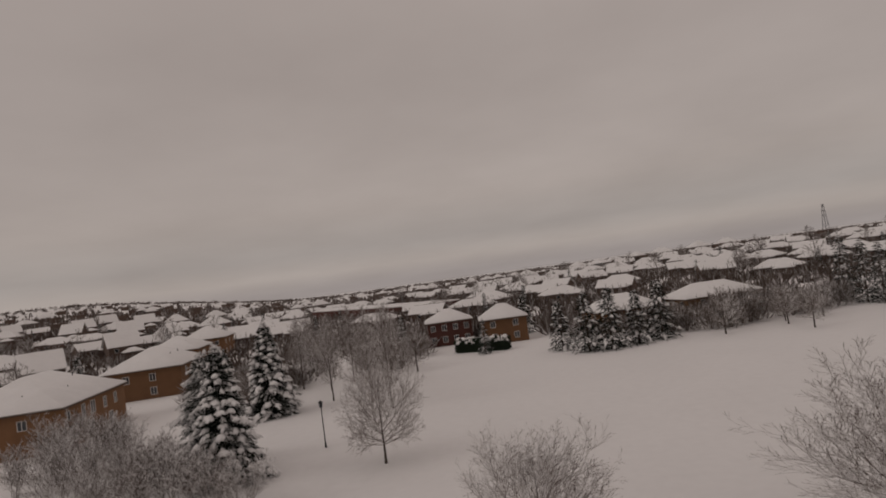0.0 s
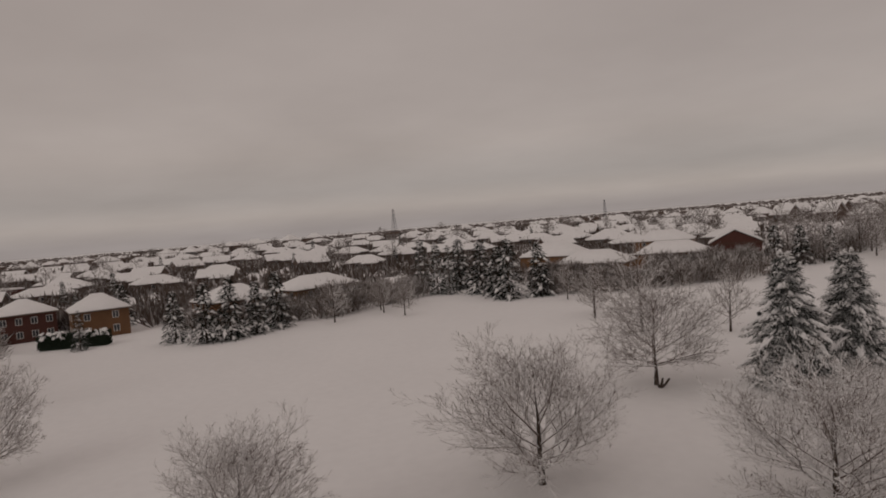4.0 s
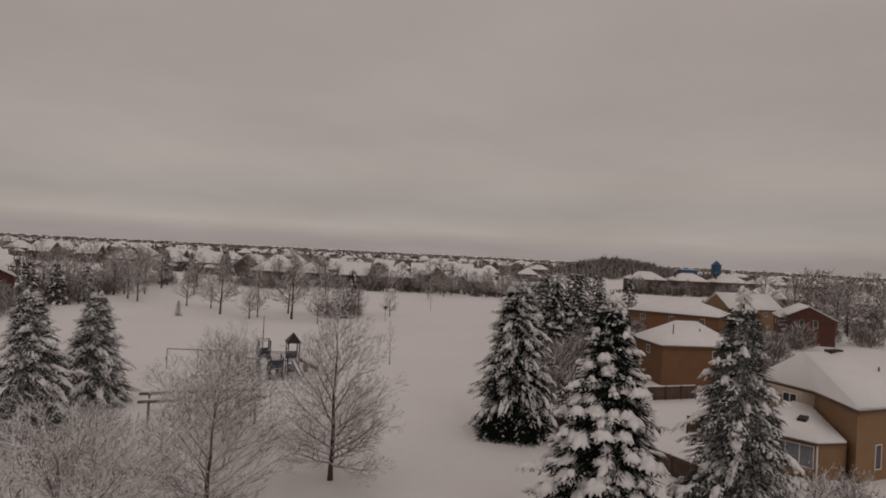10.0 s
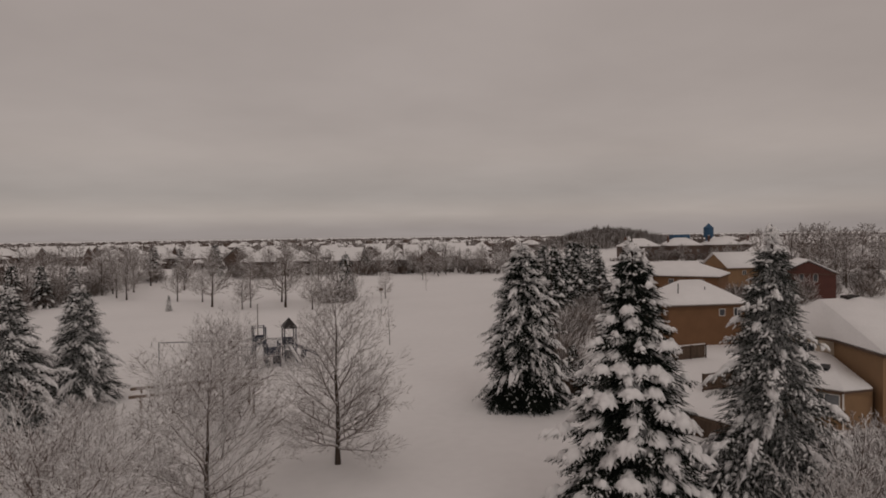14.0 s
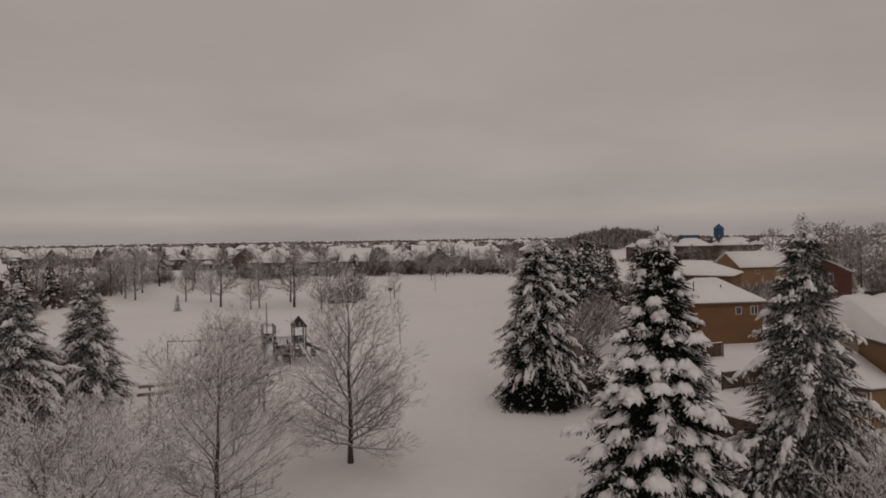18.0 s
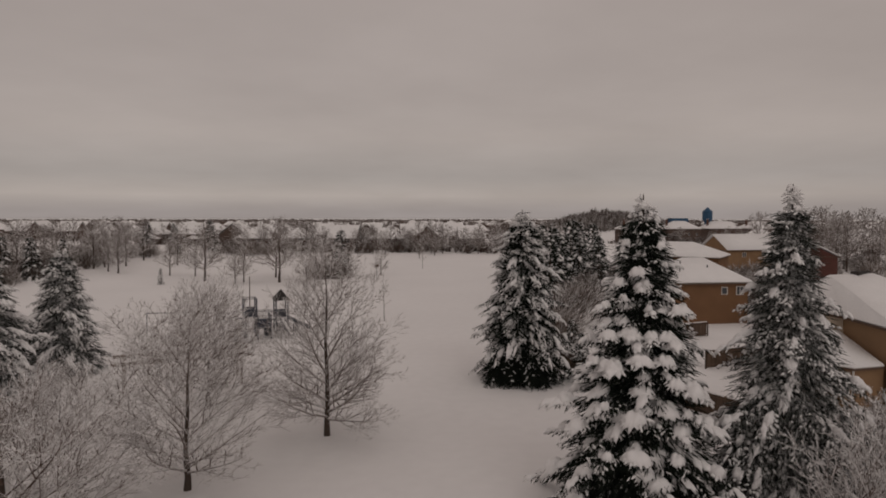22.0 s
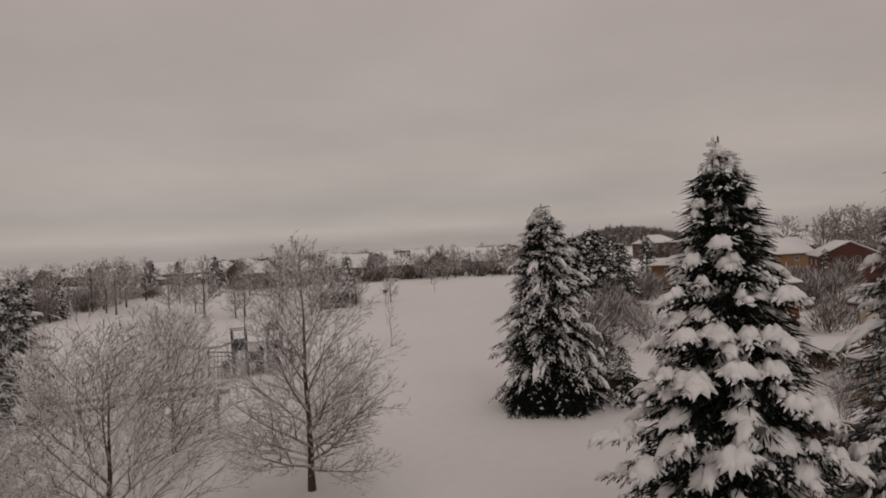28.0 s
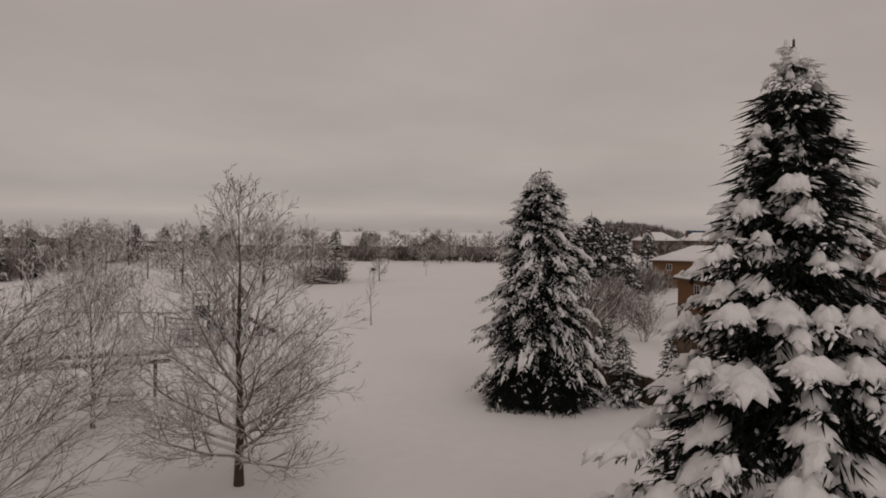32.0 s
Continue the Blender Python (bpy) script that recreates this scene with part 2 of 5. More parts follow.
# ---- mesh helpers ----
class Geo:
    """Vertices and faces gathered for one mesh."""

    def __init__(self):
        self.v, self.f = [], []

    def add(self, vs, fs):
        k = len(self.v)
        self.v.extend(vs)
        self.f.extend([tuple(i + k for i in f) for f in fs])

    def box(self, lo, hi, m=None):
        (x0, y0, z0), (x1, y1, z1) = lo, hi
        vs = [Vector(c) for c in ((x0, y0, z0), (x1, y0, z0), (x1, y1, z0), (x0, y1, z0), (x0, y0, z1), (x1, y0, z1), (x1, y1, z1), (x0, y1, z1))]
        if m:
            vs = [m @ c for c in vs]
        self.add([tuple(c) for c in vs], [(0, 3, 2, 1), (4, 5, 6, 7), (0, 1, 5, 4), (1, 2, 6, 5), (2, 3, 7, 6), (3, 0, 4, 7)])

    def tube(self, pts, radii, n=5, cap=True):
        k = len(self.v)
        ref = Vector((0.31, 0.17, 0.93))
        for i, p in enumerate(pts):
            d = (pts[min(i + 1, len(pts) - 1)] - pts[max(i - 1, 0)])
            d = d.normalized() if d.length > 1e-9 else Vector((0, 0, 1))
            a = d.cross(ref)
            if a.length < 0.05:
                a = d.cross(Vector((1, 0, 0)))
            a.normalize()
            b = d.cross(a)
            r = radii[i]
            for j in range(n):
                c, s = math.cos(2 * math.pi * j / n) * r, math.sin(2 * math.pi * j / n) * r
                self.v.append((p.x + a.x * c + b.x * s, p.y + a.y * c + b.y * s, p.z + a.z * c + b.z * s))
        for i in range(len(pts) - 1):
            for j in range(n):
                q = k + i * n
                self.f.append((q + j, q + n + j, q + n + (j + 1) % n, q + (j + 1) % n))
        if cap:
            e = k + (len(pts) - 1) * n
            self.f.append(tuple(k + j for j in range(n)))
            self.f.append(tuple(e + n - 1 - j for j in range(n)))

    def mesh(self, name, material, smooth=False):
        me = bpy.data.meshes.new(name)
        me.from_pydata(self.v, [], self.f)
        if smooth:
            me.shade_smooth()
        me.materials.append(material)
        return me


def part(name, geo, material, parent=None, label="", smooth=False):
    ob = new(name, geo.mesh(name, material, smooth) if isinstance(geo, Geo) else geo)
    if parent is not None:
        ob.parent = parent
    if label:
        ob["label"] = label
    return ob


def thing(name, x, y, z=0.0, turn=0.0, label="", category="", group="", kind=""):
    e = new(name)
    e.empty_display_size = 0.3
    e.matrix_basis = pose(x, y, z, 0, 0, turn)
    return tagged(e, label, category, group, kind)


def boxes(*bs):
    g = Geo()
    for lo, hi in bs:
        g.box(lo, hi)
    return g


# ---- the lie of the land ----
def sstep(a, b, x):
    t = min(1.0, max(0.0, (x - a) / (b - a)))
    return t * t * (3 - 2 * t)


def land(x, y):
    z = 8.0 * math.exp(-(((x + 520) / 260) ** 2 + ((y - 190) / 210) ** 2)) * sstep(150, 330, math.hypot(x, y))
    z += 14.0 * math.exp(-(((x - 118) / 42) ** 2 + ((y - 440) / 45) ** 2))
    z += 1.2 * sstep(150, 300, y) * sstep(-400, -100, x) * (1 - sstep(500, 900, y))
    r = math.hypot(x, y)
    a = math.degrees(math.atan2(-x, y)) % 360
    z += 0.042 * max(0.0, min(r, 1900) - 185) * sstep(104, 128, a) * (1 - sstep(165, 200, a))
    z += 0.10 * noise.noise((x * 0.05, y * 0.05, 3.1)) * (1 - sstep(200, 400, r)) + 1.5 * sstep(300, 700, r) * noise.noise((x * 0.004, y * 0.004, 8.0))
    return z


def build_ground():
    g = Geo()
    rings = [0.0]
    r = 2.5
    while r < 4700:
        rings.append(r)
        r *= 1.055 if r < 60 else 1.075 if r < 600 else 1.16
    n = 144
    g.v.append((0, 30, land(0, 30)))
    for r in rings[1:]:
        for j in range(n):
            a = 2 * math.pi * j / n
            x, y = r * math.cos(a), 30 + r * math.sin(a)
            g.v.append((x, y, land(x, y)))
    for j in range(n):
        g.f.append((0, 1 + j, 1 + (j + 1) % n))
    for i in range(len(rings) - 2):
        for j in range(n):
            a, b = 1 + i * n + j, 1 + i * n + (j + 1) % n
            g.f.append((a, a + n, b + n, b))
    ob = part("ground", g, M_SNOW, smooth=True)
    return tagged(ob, "open park ground under smooth untouched fresh snow", "snow field", kind="structure")


ground = build_ground()


# ---- trees ----
def rnd(a, b):
    return random.uniform(a, b)


def blade(g, p, q, w, up):
    """A needle spray: two crossed narrow diamonds from p to q."""
    d = q - p
    s = d.cross(up)
    if s.length < 1e-6:
        s = Vector((1, 0, 0))
    s = s.normalized() * w
    t = d.cross(s).normalized() * w * 0.8
    m = p + d * 0.42
    k = len(g.v)
    g.v.extend([tuple(p), tuple(m + s), tuple(q), tuple(m - s), tuple(m + t), tuple(m - t)])
    g.f.extend([(k, k + 1, k + 2, k + 3), (k, k + 4, k + 2, k + 5)])


def lump(g, p, q, w, up):
    """A solid grain of snow lying along a spray from p to q."""
    d = q - p
    s = d.cross(up)
    s = s.normalized() * w if s.length > 1e-6 else Vector((w, 0, 0))
    t = s.cross(d).normalized() * w
    m, n = p + d * 0.3, p + d * 0.72
    k = len(g.v)
    g.v.extend([tuple(p), tuple(m + s), tuple(m + t * 0.75), tuple(m - s), tuple(m - t * 0.35), tuple(n + s * 0.75), tuple(n + t * 0.6), tuple(n - s * 0.75), tuple(n - t * 0.35), tuple(q)])
    for a, b in ((1, 2), (2, 3), (3, 4), (4, 1)):
        g.f.extend([(k, k + a, k + b), (k + a, k + a + 4, k + b + 4, k + b), (k + 9, k + b + 4, k + a + 4)])


def snow_pad(g, c, d, wid, leng, thick, seg=26):
    """A blanket of snow draped over a bough end: narrow towards the trunk, fanned and fringed at the tip, hanging at its edges."""
    d = d.normalized()
    l = d.cross(Vector((0, 0, 1)))
    l = l.normalized() if l.length > 0.05 else Vector((1, 0, 0))
    n = l.cross(d)
    ph, ph2 = rnd(0, 6.3), rnd(0, 6.3)
    tips = [(rnd(1.0, 1.24) if j % 2 else rnd(0.76, 0.92)) for j in range(seg)]
    k = len(g.v)
    g.v.append(tuple(c + n * thick * rnd(0.8, 1.1)))
    prof = ((0.42, 1.0), (0.76, 0.78), (1.0, 0.10), (0.84, -0.38))
    for fr, hh in prof:
        for j in range(seg):
            a = 2 * math.pi * j / seg
            ca, sa = math.cos(a), math.sin(a)
            fringe = 1 + (tips[j] - 1) * max(0.0, min(1.0, (fr - 0.35) / 0.6)) * (1.0 if ca > -0.5 else 0.5)
            rr = fr * fringe * (1 + 0.13 * math.sin(2 * a + ph2))
            fan = 0.62 + 0.38 * sstep(-0.8, 0.5, ca)
            x, y = ca * leng * rr * (1.15 if ca > 0 else 1.0), sa * wid * rr * fan
            sag = (-0.40 * x * x / leng if x > 0 else -0.05 * x * x / leng) - 0.30 * y * y / max(wid, 0.05)
            h = hh * thick * (1 + 0.3 * math.sin(3 * a + ph))
            g.v.append(tuple(c + d * x + l * y + n * h + Vector((0, 0, sag))))
    for j in range(seg):
        g.f.append((k, k + 1 + j, k + 1 + (j + 1) % seg))
    for i in range(len(prof) - 1):
        for j in range(seg):
            a, b = k + 1 + i * seg + j, k + 1 + i * seg + (j + 1) % seg
            g.f.append((a, a + seg, b + seg, b))


def spruce_mesh(h, rad, dens=1.0, load=0.8, frost=0.5, power=0.82, seed=1, z0=0.35, wide=1.0, pad=1.0, pads=1.0, fw_=1.0, irr=1.0, droop=1.0, fingers=7, needle=None, slim=0.0, bare=0.03):
    """Trunk, needle crown and snow load of one spruce, as three meshes."""
    random.seed(seed)
    tr, cr, sn = Geo(), Geo(), Geo()
    lean = Vector((rnd(-0.02, 0.02), rnd(-0.02, 0.02), 0)) * h
    axis = lambda z: Vector((lean.x * (z / h) ** 2, lean.y * (z / h) ** 2, z))
    tr.tube([axis(h * i / 8) - (Vector((0, 0, 0.3)) if i == 0 else Vector()) for i in range(9)], [0.018 * h * (1 - i / 8.4) + 0.015 for i in range(9)], 7)
    z = z0
    UP = Vector((0, 0, 1))
    ga = rnd(0, 6)
    while z < h - 0.25:
        u = z / h
        rr = rad * (1 - u) ** power * (0.66 - 0.6 * bare + (0.34 + 0.6 * bare) * sstep(0.0, 0.17, u))
        nb = max(4, int((5.5 + 4.0 * (1 - u)) * dens))
        for b in range(nb):
            ga += 2.39996 + rnd(-0.3, 0.3)
            L = max(0.18, rr * rnd(1 - 0.26 * irr, 1 + 0.14 * irr))
            tilt = 0.55 * u - 0.10 + rnd(-0.12, 0.12)
            dr = (0.34 + 0.22 * (1 - u)) * rnd(0.7, 1.3) * droop
            out = Vector((math.cos(ga), math.sin(ga), 0))
            side = Vector((-out.y, out.x, 0))
            zb = z + rnd(-0.18, 0.18)
            bend = rnd(-0.15, 0.15)
            P = lambda s: axis(zb) + out * (L * s) + side * (L * bend * s * s) + UP * (L * (tilt * s - dr * s * s + 0.10 * s ** 4))
            tr_pts = [P(0), P(0.5), P(0.92)]
            cr.tube(tr_pts, [0.012 + 0.008 * L, 0.008 + 0.004 * L, 0.006], 3, cap=False)
            nt = max(3, int(L / (0.19 / dens)))
            for i in range(nt):
                s = 0.16 + 0.84 * (i + rnd(0, 0.6)) / nt
                p = P(min(s, 1.0))
                fw = (P(min(s + 0.05, 1.05)) - P(s)).normalized()
                tl = (0.34 * L * (1.02 - s) + 0.22) * rnd(0.8, 1.2) * wide
                for sg in (-1, 1):
                    dirv = (fw * rnd(0.45, 0.8) + side * sg * rnd(0.6, 1.0) + UP * (rnd(-0.42, -0.02) if dens < 0.8 else rnd(-0.95, -0.1))).normalized()
                    q = p + dirv * tl
                    w = 0.017 + 0.055 * (1 - min(1.0, dens)) if dens < 0.8 else 0.012
                    blade(cr, p, q, w, UP)
                    if tl > 0.4:
                        for m in range(2 if dens < 0.8 else max(6, int(tl / 0.075))):
                            o = p + dirv * tl * rnd(0.15, 0.95)
                            dd = (dirv * 0.7 + side * rnd(-0.6, 0.6) + fw * rnd(-0.2, 0.5) + UP * rnd(-0.8, 0.0)).normalized()
                            blade(cr, o, o + dd * (tl * rnd(0.28, 0.5) if dens < 0.8 else min(0.30, max(0.18, tl * 0.35)) * rnd(0.8, 1.25)), w * 1.15 if dens < 0.8 else rnd(0.017, 0.024), UP)
                    if random.random() < frost * min(1.0, 0.35 + 1.2 * u) * sstep(bare - 0.13, bare + 0.06, u):
                        o = p + UP * (w * 0.7) + dirv * tl * 0.12
                        if dens > 0.8:
                            for m in range(2):
                                o = p + dirv * tl * rnd(0.05, 0.8) + side * rnd(-0.08, 0.08) + UP * (w + rnd(-0.04, 0.03))
                                lump(sn, o, o + (dirv + fw * rnd(-0.5, 0.8) + UP * rnd(-0.3, 0.2)).normalized() * rnd(0.12, 0.30), rnd(0.03, 0.06) * fw_ * 0.8, UP)
                            continue
                        lump(sn, o, o + dirv * tl * rnd(0.6, 0.95) + UP * 0.01, (0.035 + 0.02 * tl) * rnd(0.8, 1.35) * fw_, UP)
            if random.random() < load * sstep(bare - 0.06, bare + 0.06, u) * (1 - 0.55 * sstep(0.6, 0.9, u)):
                sz = min(0.50, 0.12 + 0.12 * L) * rnd(0.55, 1.3) * pad
                s = rnd(0.62, 0.86)
                fw = P(min(1, s + 0.08)) - P(s - 0.08)
                pw, pl = sz * rnd(0.95, 1.55) * (1 - 0.55 * slim), sz * rnd(0.65, 1.0) * (1 + 0.75 * slim)
                snow_pad(sn, P(s) + UP * 0.06, Vector((fw.x, fw.y, fw.z * (0.55 + 0.55 * slim))), pw * 0.9, pl * 0.9, 0.12 + 0.24 * sz * (1 - 0.5 * slim))
                if L > 0.8:
                    fd = fw.normalized()
                    fl = fd.cross(UP).normalized()
                    for e in range(fingers):
                        a = rnd(-2.2, 2.2)
                        d2 = fd * math.cos(a) + fl * math.sin(a)
                        o = P(s) + fd * math.cos(a) * pl * 0.62 + fl * math.sin(a) * pw * 0.62 + UP * 0.02
                        lump(sn, o, o + (d2 + UP * rnd(-0.75, -0.25)) * sz * rnd(0.4, 0.75), sz * rnd(0.11, 0.18), UP)
                if L > 1.3:
                    for e in range(int(L / 0.85 * pads + random.random())):
                        s = rnd(0.3, 0.97)
                        s2 = rnd(0.35, 0.8) * sz
                        fw = P(s + 0.08) - P(s - 0.08) + side * rnd(-0.2, 0.2) * L * 0.3
                        snow_pad(sn, P(s) + side * rnd(-0.25, 0.25) * L * (1.1 - s) + UP * 0.02, fw, s2 * (1 - 0.5 * slim), s2 * rnd(1.0, 1.7) * (1 + 0.4 * slim), 0.06 + 0.13 * s2, 14)
        z += (0.22 + 0.30 * (1 - u)) * (0.7 if h < 6 else 1.0) / min(1.0, dens)
    # dark inner sprays
    for i in range(int((2600 if dens < 0.8 else 12500) * dens * (h / 15))):
        u = random.random() ** 1.5 * 0.9
        rr = rad * (1 - u) ** power * rnd(0.10, 0.66)
        a = rnd(0, 6.283)
        p = axis(u * h + z0) + Vector((math.cos(a) * rr, math.sin(a) * rr, 0))
        q = p + Vector((math.cos(a) * 0.5, math.sin(a) * 0.5, -0.25)) * rnd(0.4, 1.2) + Vector((rnd(-0.35, 0.35), rnd(-0.35, 0.35), rnd(-0.15, 0.1)))
        blade(cr, p, q, rnd(0.05, 0.08) if dens < 0.8 else rnd(0.022, 0.04), UP)
    # leader
    blade(cr, axis(h - 0.6), axis(h) + Vector((0, 0, 0.1)), 0.03, Vector((1, 0, 0)))
    return tr.mesh("spruce_trunk", M_BARK), cr.mesh("spruce_crown", needle or M_NEEDLE), sn.mesh("spruce_snow", M_SNOWPAD, True)


def spruce(meshes, x, y, label, turn=0.0, scale=1.0, group="spruces in the park", sz=None):
    e = thing("spruce_tree", x, y, land(x, y) - 0.05, turn, label, "spruce", group)
    e.scale = (scale, scale, sz or scale)
    for n, me in zip(("trunk", "crown", "snow_load"), meshes):
        o = part(n, me, None, e, "white snow lying on the boughs" if n == "snow_load" else "")
        if n == "snow_load":
            o["kind"] = "stuff"
    return e


def grow(g, p, d, length, r, lev, cfg, out=None):
    """A limb with its side shoots: bends upwards, tapers and splits."""
    ns = cfg["segs"][lev]
    pts, rad = [p.copy()], [r]
    step = length / ns
    for i in range(ns):
        d = (d + Vector((rnd(-1, 1), rnd(-1, 1), rnd(-0.6, 0.6))) * cfg["wob"][lev] + Vector((0, 0, cfg["lift"][lev]))).normalized()
        p = p + d * step
        pts.append(p.copy())
        rad.append(max(cfg["rmin"], r * (1 - 0.82 * (i + 1) / ns)))
    g.tube(pts, rad, cfg["sides"][lev], cap=False)
    if lev + 1 < len(cfg["segs"]):
        n = max(1, int(cfg["kids"][lev] * rnd(0.8, 1.25) * (0.5 + 0.5 * min(1.5, length / cfg["ref"][lev]))))
        az = rnd(0, 6.28)
        for k in range(n):
            s = cfg["from"] + (1 - cfg["from"]) * (k + rnd(0, 0.9)) / n
            i = min(ns - 1, int(s * ns))
            f = s * ns - i
            q = pts[i].lerp(pts[i + 1], min(1, f))
            dd = (pts[i + 1] - pts[i]).normalized()
            az += 2.4 + rnd(-0.5, 0.5)
            a = dd.orthogonal().normalized()
            b = dd.cross(a)
            sp = cfg["spread"][lev] * rnd(0.75, 1.25)
            nd = (dd * math.cos(sp) + (a * math.cos(az) + b * math.sin(az)) * math.sin(sp)).normalized()
            nl = length * cfg["ratio"][lev] * rnd(0.7, 1.2) * (1.15 - 0.55 * s)
            nr = max(cfg["rmin"], rad[i] * 0.55)
            grow(g, q, nd, nl, nr, lev + 1, cfg)


CFG_FINE = dict(segs=(8, 5, 3, 2), wob=(0.085, 0.10, 0.11, 0.10), lift=(0.03, 0.05, 0.05, 0.03), sides=(5, 4, 3, 3), kids=(9, 6, 3), ref=(4.0, 1.8, 0.8),
                spread=(0.62, 0.60, 0.55), ratio=(0.46, 0.50, 0.60), rmin=0.009)
CFG_FINE["from"] = 0.14
CFG_MID = dict(CFG_FINE, segs=(5, 3, 2, 1), kids=(8, 5, 3), sides=(4, 3, 3, 3), rmin=0.016)
CFG_FAR = dict(CFG_FINE, segs=(4, 2, 1), kids=(7, 5), sides=(3, 3, 3), rmin=0.035)
CFG_FAR["from"] = 0.15


def bare_tree_mesh(h, rad, seed, cfg=CFG_FINE, limbs=26, clear=1.7, upright=0.0, trunk_r=0.17, cone=0.75, twig=None, stout=0.085, low=0.74, swell=0.2):
    """A leafless tree: a leading stem with limbs that sweep out and up; trunk and crown meshes.
    cone: how fast the crown narrows towards the top."""
    random.seed(seed)
    tr, cr = Geo(), Geo()
    pts, rr = [], []
    off = Vector((0, 0, 0))
    for i in range(13):
        pts.append(Vector((off.x, off.y, h * 0.94 * i / 12 - (0.3 if i == 0 else 0))))
        rr.append(max(0.014, trunk_r * (1 - i / 12.3) ** 1.1 * (1.25 if i == 0 else 1)))
        off += Vector((rnd(-1, 1), rnd(-1, 1), 0)) * 0.005 * h
    tr.tube(pts, rr, 8)
    az = rnd(0, 6.28)
    for k in range(limbs):
        u = (k + rnd(0.0, 0.8)) / limbs
        z = clear + (h * 0.95 - clear) * u ** 1.6
        i = min(11, int(z / (h * 0.94) * 12))
        p = pts[i].lerp(pts[i + 1], min(1.0, z / (h * 0.94) * 12 - i))
        az += 2.4 + rnd(-0.4, 0.4)
        ang = (1.47 - 1.04 * u ** 0.65 - upright * (1 - 0.5 * u)) * rnd(0.88, 1.08)
        d = Vector((math.cos(az) * math.sin(ang), math.sin(az) * math.sin(ang), math.cos(ang)))
        reach = rad * (1 - u) ** cone * (low + (1 - low) * sstep(0, swell, u)) * rnd(0.86, 1.05) + 0.25
        L = min(reach / max(0.5, math.sin(ang)), (h - z) * 1.4 + 0.4)
        grow(cr, p, d, L, max(0.016, min(stout, rr[i] * 0.6)), 0, cfg)
    top = max(v[2] for v in cr.v)
    k = sorted(math.hypot(v[0], v[1]) for v in cr.v)[int(len(cr.v) * 0.985)]
    fz, fx = h / top, rad / k
    for g in (tr, cr):
        g.v = [(v[0] * fx, v[1] * fx, v[2] * fz) for v in g.v]
    return tr.mesh("bare_trunk", M_BARK), cr.mesh("bare_crown", twig or M_TWIG)


def bare_tree(meshes, x, y, label, turn=0.0, scale=1.0, group="bare trees in the park", name="bare_tree", sz=None):
    e = thing(name, x, y, land(x, y) - 0.03, turn, label, "bare tree", group)
    e.scale = (scale, scale, sz or scale)
    for n, me in zip(("trunk", "crown"), meshes):
        part(n, me, None, e)
    return e


def shrub_mesh(h, rad, seed, stems=16, cfg=CFG_MID, material=None):
    """A many-stemmed shrub thick with snow."""
    random.seed(seed)
    cr = Geo()
    for k in range(stems):
        a, t = rnd(0, 6.28), rnd(0.05, 0.6)
        d = Vector((math.cos(a) * math.sin(t), math.sin(a) * math.sin(t), math.cos(t)))
        grow(cr, Vector((math.cos(a) * 0.3, math.sin(a) * 0.3, -0.1)), d, h * rnd(0.75, 1.1), 0.035, 0, cfg)
    return cr.mesh("shrub_stems", material or M_TWIG_SNOWY)


def shrub(me, x, y, label, turn=0.0, scale=1.0, group="snowy shrubs", category="shrub"):
    e = part("shrub", me, None)
    e.matrix_basis = pose(x, y, land(x, y), 0, 0, turn)
    e.scale = (scale,) * 3
    return tagged(e, label, category, group)


# the near spruces
SPR_A = spruce_mesh(15.6, 5.7, 1.1, 0.85, 0.65, 0.86, 11, pad=0.95, pads=0.8, fw_=1.4, irr=1.35, droop=0.85, fingers=9)
SPR_B = spruce_mesh(16.2, 5.6, 0.85, 0.7, 1.6, 0.95, 12, wide=1.15, pad=0.72, pads=1.5, fw_=2.0, irr=2.7, droop=1.3, fingers=4, needle=M_NEEDLE_FROST, slim=0.6)
SPR_C = spruce_mesh(15.2, 5.3, 1.15, 0.6, 0.9, 0.58, 13, pad=0.62, pads=1.6, z0=0.12, fw_=1.5, irr=1.4, droop=1.3, fingers=3, slim=0.9, bare=0.25)
SPR_D = spruce_mesh(12.6, 5.5, 0.85, 0.9, 1.9, 0.78, 14, pad=0.66, pads=2.2, fw_=1.8, irr=1.9, droop=1.05, fingers=3, needle=M_NEEDLE_FROST, slim=1.0)
SPR_E = spruce_mesh(9.0, 3.6, 0.55, 0.75, 0.75, 0.82, 15, pad=0.85, pads=0.9, fw_=1.6, irr=1.5, fingers=2, slim=0.4)
SPR_F = spruce_mesh(8.0, 2.4, 0.36, 0.5, 0.9, 0.9, 16, pad=0.7, pads=0.6, fw_=1.7, fingers=0, needle=M_NEEDLE_FROST)
spruce(SPR_A, 10.1, 32.0, "tall dark spruce with heavy snow pads on its boughs")
spruce(SPR_B, 17.7, 32.8, "tall open spruce with frosted drooping snowy boughs")
spruce(SPR_C, 8.0, 58.2, "broad dense dark spruce dusted with snow at the field edge")
spruce(SPR_D, -33.3, 49.5, "full snowy spruce beside the play area", 40)
spruce(SPR_D, -34.1, 60.8, "snowy spruce standing behind its twin", 160, 0.93)

